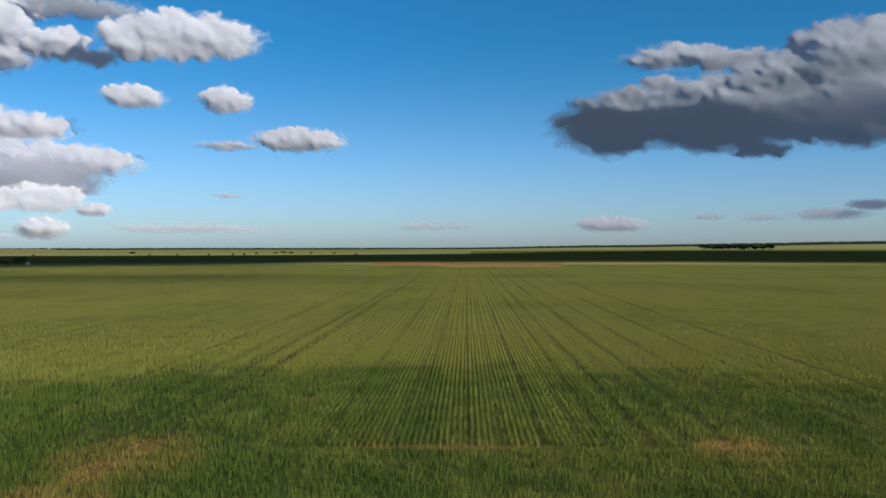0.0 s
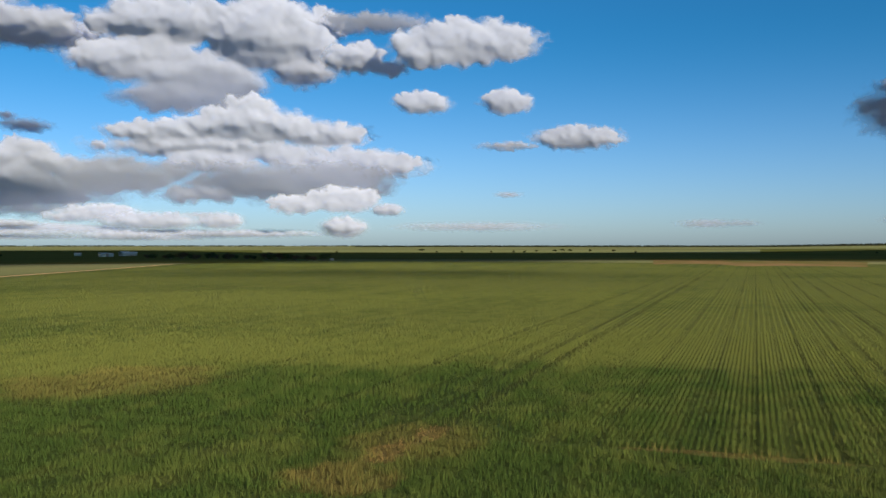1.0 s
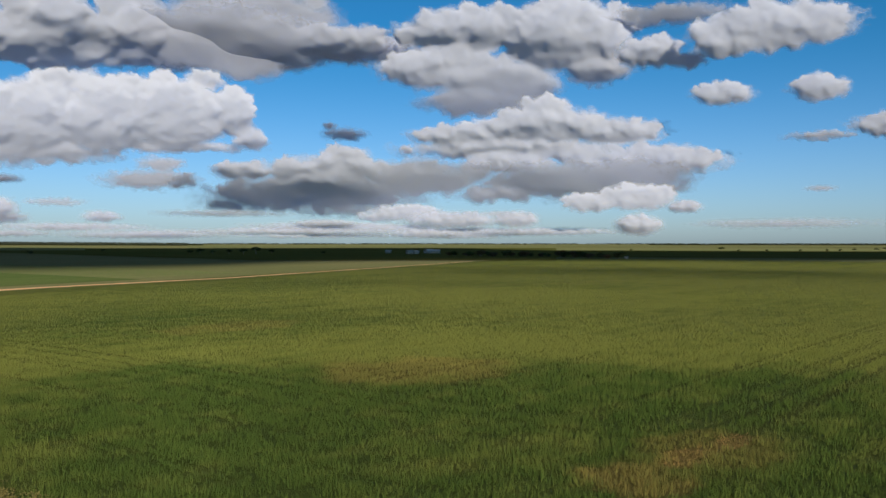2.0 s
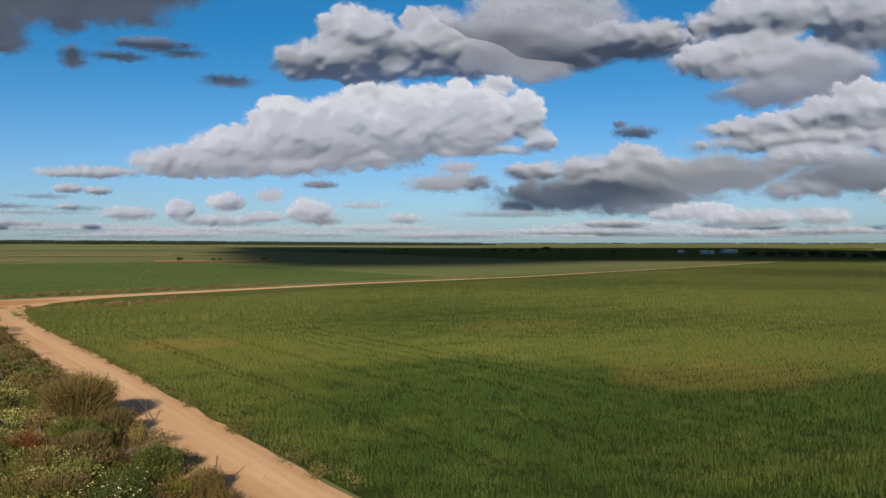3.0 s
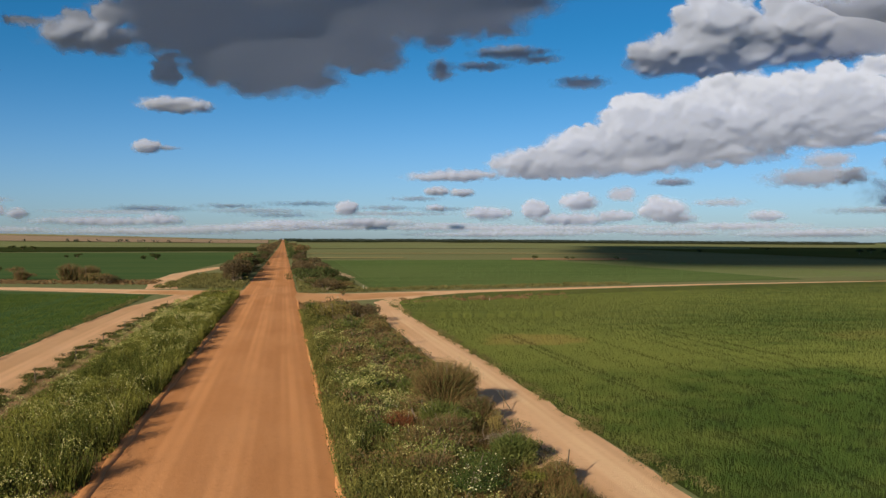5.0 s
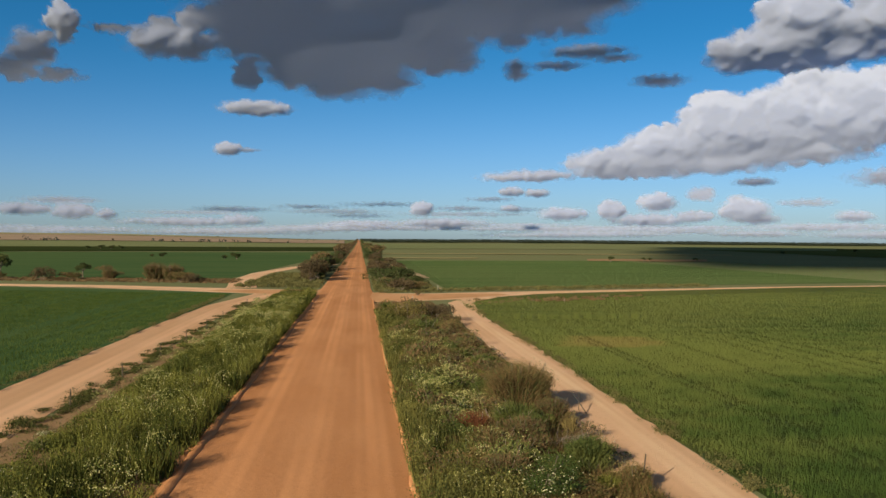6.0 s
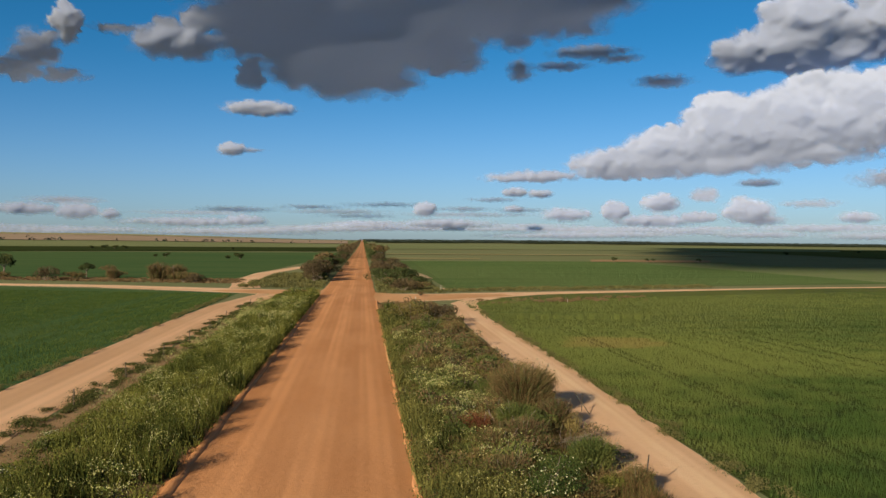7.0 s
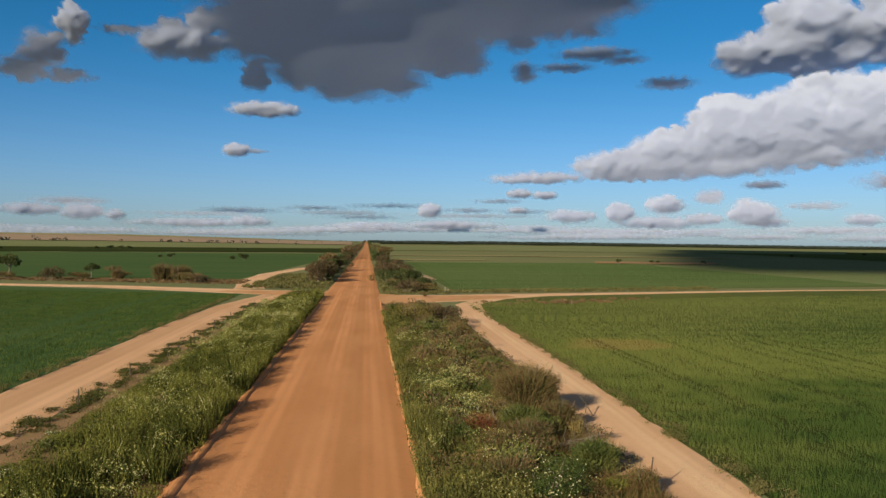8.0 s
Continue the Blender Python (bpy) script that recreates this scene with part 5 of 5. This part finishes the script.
shrub((7.6, 94.0, 0.05), 2.4, 2.1, M_THICKET, "dark brown bush near the junction", 3600, 0.11)
shrub((9.0, 90.0, 0.05), 1.6, 1.2, M_BROWN, "spreading brown bush near the junction", 1500, 0.11)
shrub((4.6, 78.5, 0.05), 1.4, 0.9, M_WEED, "low bright green bush", 1300, 0.08)
shrub((6.8, 62.0, 0.05), 0.9, 1.1, M_OLIVE, "dark green shrub in the verge", 1200, 0.07)
shrub((7.8, 62.8, 0.05), 0.8, 1.0, M_OLIVE, "dark green shrub in the verge", 900, 0.07)
shrub((8.4, 58.0, 0.05), 1.3, 1.2, M_OLIVE, "olive shrub beside the sandy track", 1500, 0.08, "broom")
shrub((8.9, 68.0, 0.05), 1.3, 1.1, M_BROWN, "brown shrub beside the sandy track", 1400, 0.08, "broom")
shrub((8.6, 73.0, 0.05), 1.3, 0.9, M_BROWN, "brown scrub beside the sandy track", 1200, 0.08, "broom")
shrub((4.4, 52.5, 0.05), 1.3, 0.6, M_BROWN, "patch of brown scrub beside the road", 1400, 0.06, "broom")
shrub((3.6, 63.0, 0.05), 0.7, 0.6, M_OLIVE, "small dark shrub at the road's edge", 600, 0.07)
shrub((5.3, 68.0, 0.05), 0.9, 0.7, M_OLIVE, "small dark shrub among the weeds", 700, 0.07)
shrub((6.3, 49.5, 0.05), 0.9, 0.6, M_FLOWER, "low bush covered in pale flowers", 1000, 0.05)
shrub((6.0, 108.0, 0.05), 1.6, 0.9, M_GREY, "pale grey dry scrub at the junction", 1100, 0.09, "broom")
shrub((9.5, 105.0, 0.05), 1.6, 1.0, M_BROWN, "brown scrub at the junction", 1300, 0.1, "broom")
shrub((7.4, 54.0, 0.05), 0.8, 0.7, M_BROOM, "small brown shrub among the weeds", 800, 0.06, "broom")

for i, (x, yy, r, h) in enumerate(((3.5, 31.0, 0.9, 0.8), (5.1, 30.4, 1.0, 0.9), (6.9, 31.4, 1.1, 0.7), (7.4, 27.6, 1.0, 0.6), (6.3, 33.4, 1.1, 0.8), (7.2, 39.6, 1.2, 1.0),
                                   (6.5, 41.4, 1.1, 0.9), (9.2, 40.6, 0.9, 1.0), (4.3, 37.3, 1.0, 0.7), (5.4, 34.6, 1.2, 0.9), (4.6, 44.6, 0.9, 0.6), (7.0, 47.0, 1.1, 0.9), (8.7, 48.6, 1.0, 0.9))):
    shrub((x, yy, 0.05), r * 1.1, h * 1.4, (M_BROOM, M_BROWN, M_OLIVE)[i % 3], ("bushy brown verge scrub with fine twigs", "dark reddish-brown verge scrub", "dense olive green verge scrub")[i % 3],
          2200, 0.06, "broom" if i % 2 else "leafy")
# smaller shrubs scattered through the verges
small = [shrub((6.2, 57.0, 0.05), 0.65, 0.75, M_OLIVE, "small olive verge shrub", 700, 0.06),
         shrub((4.0, 46.5, 0.05), 0.7, 0.65, M_BROOM, "small brown verge shrub", 800, 0.055, "broom"),
         shrub((8.0, 50.0, 0.05), 0.7, 0.8, M_BROWN, "small dark brown verge shrub", 750, 0.06),
         shrub((5.0, 60.0, 0.05), 0.6, 0.5, M_FLOWER, "small pale-flowered verge shrub", 700, 0.045),
         shrub((3.6, 41.0, 0.05), 0.7, 0.6, M_WEED, "small bright green verge shrub", 750, 0.06)]
for i in range(120):
    x, yy = rng.uniform(3.2, 9.3), 27 + 84 * rng.uniform() ** 1.4
    s = rng.uniform(0.6, 1.3) * (1 + yy / 250) * (0.45 if yy < 42 and x > 6 else 1)
    copy_thing(small[int(rng.choice(5, p=(0.3, 0.2, 0.25, 0.1, 0.15)))], pose(x, yy, 0.04, 0, 0, rng.uniform(0, 360)) @ Matrix.Diagonal((s, s, s * rng.uniform(0.9, 1.6), 1)))
for i in range(26):
    x, yy = rng.uniform(5.0, 9.2), rng.uniform(44, 80)
    s = rng.uniform(1.2, 2.1)
    copy_thing(small[1 + int(rng.integers(0, 2))] if i % 3 else small[0], pose(x, yy, 0.04, 0, 0, rng.uniform(0, 360)) @ Matrix.Diagonal((s, s, s * rng.uniform(0.7, 1.0), 1)))
for i in range(45):
    x, yy = rng.uniform(-14.0, -7.6), 27 + 105 * rng.uniform() ** 1.4
    s = rng.uniform(0.8, 1.5)
    copy_thing(small[int(rng.choice(5, p=(0.25, 0.0, 0.0, 0.2, 0.55)))], pose(x, yy, 0.04, 0, 0, rng.uniform(0, 360)) @ Matrix.Diagonal((s, s, s * 0.8, 1)))

# scrub along the road past the junction
kinds = [shrub((7.0, 152.0, 0), 2.4, 2.4, M_THICKET, "brown roadside scrub bush", 1900, 0.16),
         shrub((6.2, 164.0, 0), 2.4, 2.0, M_GUM, "olive roadside scrub bush", 1900, 0.16),
         shrub((9.5, 156.0, 0), 2.6, 1.6, M_BROOM, "low dry roadside bush", 1900, 0.15)]
trees = [tree((-11.4, 262.0, 0), 5.6, 3.0, M_BROWN, "brownish tree beside the gravel road", 1100, 0.40, 0.25),
         tree((-86.0, 216.0, 0), 5.4, 2.9, M_GUM, "dark gum tree with a rounded crown", 1000, 0.36, 0.42),
         tree((-60.0, 211.0, 0), 3.0, 1.9, M_BROWN, "small multi-stemmed tree with a thin brown crown", 500, 0.22, 0.3)]
gnarled = shrub((-45.5, 198.0, 0), 2.9, 4.3, M_BROWN, "gnarled reddish-brown bush with bare twigs", 1700, 0.17, "broom")
thicket = [shrub((-10.4, 191.0, 0), 3.3, 4.8, M_THICKET, "tall brown roadside thicket", 4200, 0.22),
           shrub((-9.4, 199.0, 0), 3.0, 4.2, M_GUM, "tall olive roadside thicket", 4000, 0.22)]
y = 168.0
while y < 430:
    s = rng.uniform(0.75, 1.25)
    put(kinds[rng.integers(0, 3)], rng.uniform(4.6, 7.5), y, s * 1.1, rng.uniform(0, 360), rng.uniform(0.9, 1.3))
    if rng.uniform() < 0.6:
        put(kinds[rng.integers(0, 3)], rng.uniform(7.5, 11.0), y + 4, s, rng.uniform(0, 360), rng.uniform(0.8, 1.2))
    put(thicket[rng.integers(0, 2)], rng.uniform(-12.5, -9.6), y + 34, s * 0.85, rng.uniform(0, 360), rng.uniform(0.75, 1.15))
    if rng.uniform() < 0.5:
        put(kinds[rng.integers(0, 2)], rng.uniform(-11.0, -8.6), y + 38, s * 1.2, rng.uniform(0, 360))
    if y > 320:
        put(thicket[rng.integers(0, 2)], rng.uniform(5.0, 9.0), y + 9, s * rng.uniform(0.6, 0.95), rng.uniform(0, 360))
    y += 6.0 + y * 0.022


def hedge(x0, x1, y0, y1, n, h, label):
    """Scrub far down the road, too dense to count."""
    Y = y0 + (y1 - y0) * rng.uniform(size=n) ** 1.5
    X = rng.uniform(x0, x1, n)
    hh = h * (0.55 + 0.9 * fbm(Y * 0.06, X * 0.1, 3, 44))
    P = np.repeat(np.c_[X, Y, land(X, Y)], 26, 0)
    tall = np.repeat(hh, 26)
    P = P + np.c_[rng.normal(0, 0.9, (len(P), 2)), tall * rng.uniform(0.05, 1.0, len(P))]
    return tagged(triangles("roadside_scrub", leaves(P, 0.6), M_THICKET if x0 < 0 else M_GUM), label, "scrub", kind="stuff")


hedge(-13, -8.5, 460, 4400, 760, 5.5, "dense brown scrub along the road")
hedge(3.2, 8, 430, 4400, 760, 5.2, "dense olive scrub along the road")
for i in range(14):
    yy = 440 + 60 * i + rng.uniform(-20, 20)
    put(trees[0], rng.uniform(-13.0, -9.5) if i % 2 else rng.uniform(5.5, 9.0), yy, rng.uniform(0.9, 1.4), rng.uniform(0, 360))
# along the western cross track
put(kinds[0], -69.0, 196.0, 1.05, 40, 1.2)
put(kinds[2], -64.0, 199.0, 1.1, 80)
put(trees[1], -66.0, 214.0, 0.62, 120)
put(gnarled, -57.0, 204.0, 0.62, 200)
put(kinds[2], -57.5, 207.0, 1.0, 10)
put(gnarled, -41.0, 196.0, 0.9, 310)
put(kinds[2], -38.0, 188.0, 1.2, 20, 1.1)
put(kinds[0], -35.0, 185.0, 0.8, 70)
put(kinds[2], -82.5, 205.0, 1.0, 70)
# lone trees in the far fields
for x, yy, s in ((-59.5, 428, 1.15), (-66, 432, 0.7), (-106, 477, 0.9), (-112, 480, 0.6), (107.3, 362, 0.62), (126.4, 376, 0.45), (130, 378, 0.4), (144, 360, 0.5),
                 (-250, 900, 1.4), (-262, 905, 1.5), (-240, 902, 1.3), (-275, 908, 1.2), (-350, 860, 1.0), (-130, 880, 0.9)):
    put(thicket[1] if x < 0 else trees[1], x, yy, s * 0.8, rng.uniform(0, 360), 0.8 if x < 0 else 1.0)


# fence posts along the western track
def fence_post(at, h, label):
    bm = bmesh.new()
    for k in range(2):
        bmesh.ops.create_cone(bm, cap_ends=True, segments=8, radius1=0.045 - 0.01 * k, radius2=0.035 - 0.012 * k, depth=h if k == 0 else 0.06,
                              matrix=Matrix.Translation((0, 0, h / 2 if k == 0 else h + 0.03)))
    me = bpy.data.meshes.new("fence_post")
    bm.to_mesh(me)
    bm.free()
    me.materials.append(M_POST)
    ob = new("fence_post", me)
    ob.location = at
    return tagged(ob, label, "fence post", "fence posts along the track")


post = fence_post((-15.1, 46.9, 0.0), 0.95, "weathered grey wooden fence post in weeds")
for i in (-1, 1, 2, 3, 4, 5, 6, 7):
    copy_thing(post, pose(-15.1 + rng.normal(0, 0.05), 46.9 + 10.15 * i, 0.0, rng.normal(0, 3), rng.normal(0, 3), rng.uniform(0, 90)))


# trees standing along the far paddocks
for az, r, k in ((-70.4, 800, 1.7), (-71.4, 805, 0.9), (-73.1, 860, 0.9), (-75.0, 900, 0.8), (-76.5, 920, 0.9), (-77.2, 930, 0.9), (-78.0, 930, 1.1), (-79.2, 950, 1.2), (-79.7, 950, 1.4),
                 (-80.2, 1050, 1.3), (-81.5, 1060, 1.1), (-83.0, 1080, 1.1), (-84.4, 1100, 0.9), (-98.5, 900, 0.7), (-97.6, 900, 0.6), (-103.5, 1000, 1.0), (-115.0, 1000, 1.0),
                 (-64.8, 700, 0.9), (-36.2, 640, 1.1), (-36.8, 650, 1.3), (-37.6, 645, 1.0), (-38.6, 660, 1.1), (-39.5, 640, 1.3), (-40.3, 650, 1.6), (-41.3, 660, 1.1), (-44.6, 670, 0.9),
                 (-27.0, 700, 0.9), (-31.0, 900, 0.9)):
    x, yy = polar(az, 935 + 0.12 * (r - 900) if az < -60 else r)
    put(thicket[1] if k < 1.0 else trees[1], x, yy, k * (0.66 if az < -60 else 0.75), rng.uniform(0, 360), rng.uniform(0.7, 1.0))
for i in range(16):
    x, yy = polar(-106.9 - 4.3 * (i + rng.uniform(0, 0.7)) / 16, 1350 + rng.uniform(-30, 30))
    put(trees[i % 2], x, yy, rng.uniform(1.5, 2.3), rng.uniform(0, 360), 0.9)
for i in range(22):
    x, yy = polar(-52.6 - 11.5 * (i + rng.uniform(0, 0.8)) / 22, 560 - 90 * i / 22 + rng.uniform(-12, 12))
    put(thicket[i % 2], x, yy, rng.uniform(0.7, 1.2), rng.uniform(0, 360), 0.8)


# farm sheds in the far paddock
M_IRON, _nt, _b = material("pale_iron_roof", 0.5, 0.4)
_n = noise_at(_nt, place(_nt, (3, 0.4, 1)), 1.0, 4)
_nt.links.new(mix(_nt, _n, (0.42, 0.42, 0.41), (0.58, 0.58, 0.56)), _b.inputs["Base Color"])
M_SHEDWALL, _nt, _b = material("shed_wall", 0.8, 0.2)
_n = noise_at(_nt, place(_nt), 0.8, 4)
_nt.links.new(mix(_nt, _n, (0.30, 0.26, 0.22), (0.42, 0.38, 0.33)), _b.inputs["Base Color"])


def shed(az, r, w, d, h, turn, label):
    """A gabled farm shed with walls, a pitched iron roof and an open bay."""
    root = new("farm_shed")
    t = 0.15
    for sx, sy, cx, cy in ((w, t, 0, d / 2), (t, d - t, -w / 2 + t / 2, 0), (t, d - t, w / 2 - t / 2, 0), (w * 0.3, t, -w * 0.35, -d / 2), (w * 0.3, t, w * 0.35, -d / 2)):
        bm = bmesh.new()
        bmesh.ops.create_cube(bm, size=1, matrix=Matrix.Translation((cx, cy, h / 2)) @ Matrix.Diagonal((sx, sy, h, 1)))
        me = bpy.data.meshes.new("wall")
        bm.to_mesh(me)
        bm.free()
        me.materials.append(M_SHEDWALL)
        part("wall", new("wall", me), root)
    e, rise = 0.4, w * 0.14
    for sgn in (-1, 1):
        V = [(0, -d / 2 - e, h + rise), (0, d / 2 + e, h + rise), (sgn * (w / 2 + e), d / 2 + e, h - 0.1), (sgn * (w / 2 + e), -d / 2 - e, h - 0.1)]
        V = V + [(a, b_, c - 0.08) for a, b_, c in V]
        F = [(0, 1, 2, 3), (7, 6, 5, 4), (0, 4, 5, 1), (1, 5, 6, 2), (2, 6, 7, 3), (3, 7, 4, 0)]
        part("roof", mesh_object("roof", np.array(V), np.array(F), M_IRON), root, "pale corrugated iron roof")
    x, yy = polar(az, r)
    root.matrix_basis = pose(x, yy, float(land(x, yy)), 0, 0, turn)
    return tagged(root, label, "shed", "farm sheds")


shed(-51.6, 690, 9, 6, 2.4, 60, "long pale-roofed farm shed among dark trees")
shed(-52.1, 700, 6, 5, 2.4, 40, "pale-roofed farm shed beside trees")
shed(-50.3, 650, 4, 4, 2.6, 70, "small white-roofed farm shed")
shed(-50.7, 650, 3.5, 4, 2.4, 80, "small white-roofed farm shed")
shed(-48.9, 700, 5, 4, 2.0, 30, "low grey-roofed farm shed")
shed(-64.5, 480, 1.5, 1.4, 1.0, 20, "tiny white-roofed shed in the paddock")


# woods along the horizon
def woods(az0, az1, r0, r1, n, h, label):
    a, r = rng.uniform(az0, az1, n), rng.uniform(r0, r1, n)
    keep = rng.uniform(size=n) < np.clip(2.6 * fbm(a * 0.5, r * 0.002, 3, 19) - 0.5, 0.05, 1)
    a, r = np.radians(a[keep]), r[keep]
    X, Y = -np.sin(a) * r, np.cos(a) * r
    k = 10
    P = np.repeat(np.c_[X, Y, land(X, Y)], k, 0)
    P = P + np.c_[rng.normal(0, h * 0.35, (len(P), 2)), h * rng.uniform(0.05, 0.95, len(P))]
    return tagged(triangles("far_woods", leaves(P, h * 0.55), M_FARWOOD), label, "woods", kind="stuff")


woods(-36, 0, 2700, 4300, 4200, 6, "dark belt of woods along the horizon")
woods(-72, -36, 3300, 4300, 1400, 5, "thin dark woods along the horizon")
woods(-126, -72, 2900, 4400, 3500, 5, "dark woods along the horizon")
woods(0, 28, 2400, 4600, 45, 4, "scattered dark trees on far rises")
woods(4, 26, 1900, 1960, 40, 6, "dark hedge of trees between far fields")


# stakes and marker posts
def stake(at, h, tilt, turn, mat, label, r=0.025):
    ob = limb_mesh("stake", [((0, 0, -0.15), (0.01, 0, h * 0.55), r, r * 0.9), ((0.01, 0, h * 0.55), (0, 0.02, h), r * 0.9, r * 0.7), ((0, 0.02, h), (0, 0.02, h + 0.01), r * 0.7, 0.002)], mat, 7)
    ob.matrix_basis = pose(*at, tilt, 0, turn)
    return tagged(ob, label, "stake", "stakes beside the track")


stake((11.35, 44.0, 0.05), 0.95, 4, 20, M_POST, "thin weathered stake beside the sandy track")
stake((11.55, 43.2, 0.05), 1.25, -38, 50, M_POST, "leaning broken stake beside the sandy track")
stake((9.9, 29.6, 0.05), 1.3, 8, 70, M_POST, "thin weathered stake in a shrub", 0.035)
M_WHITE, _nt, _b = material("white_post_paint", 0.6, 0.3)
_n = noise_at(_nt, place(_nt, (4, 4, 2)), 1.0, 4)
_nt.links.new(mix(_nt, _n, (0.38, 0.34, 0.27), (0.52, 0.48, 0.40)), _b.inputs["Base Color"])
stake((29.7, 123.6, 0.0), 0.6, 2, 0, M_WHITE, "pale marker post in the field corner", 0.03)
stake((13.6, 150.5, 0.0), 1.2, 2, 0, M_WHITE, "pale marker post by the junction", 0.06)
stake((7.4, 121.5, 0.05), 1.1, 2, 0, M_WHITE, "pale marker post at the junction", 0.05)
shrub((9.3, 139.5, 0.05), 0.6, 0.9, M_BROWN, "small dry brown bush on the side track", 300, 0.12)
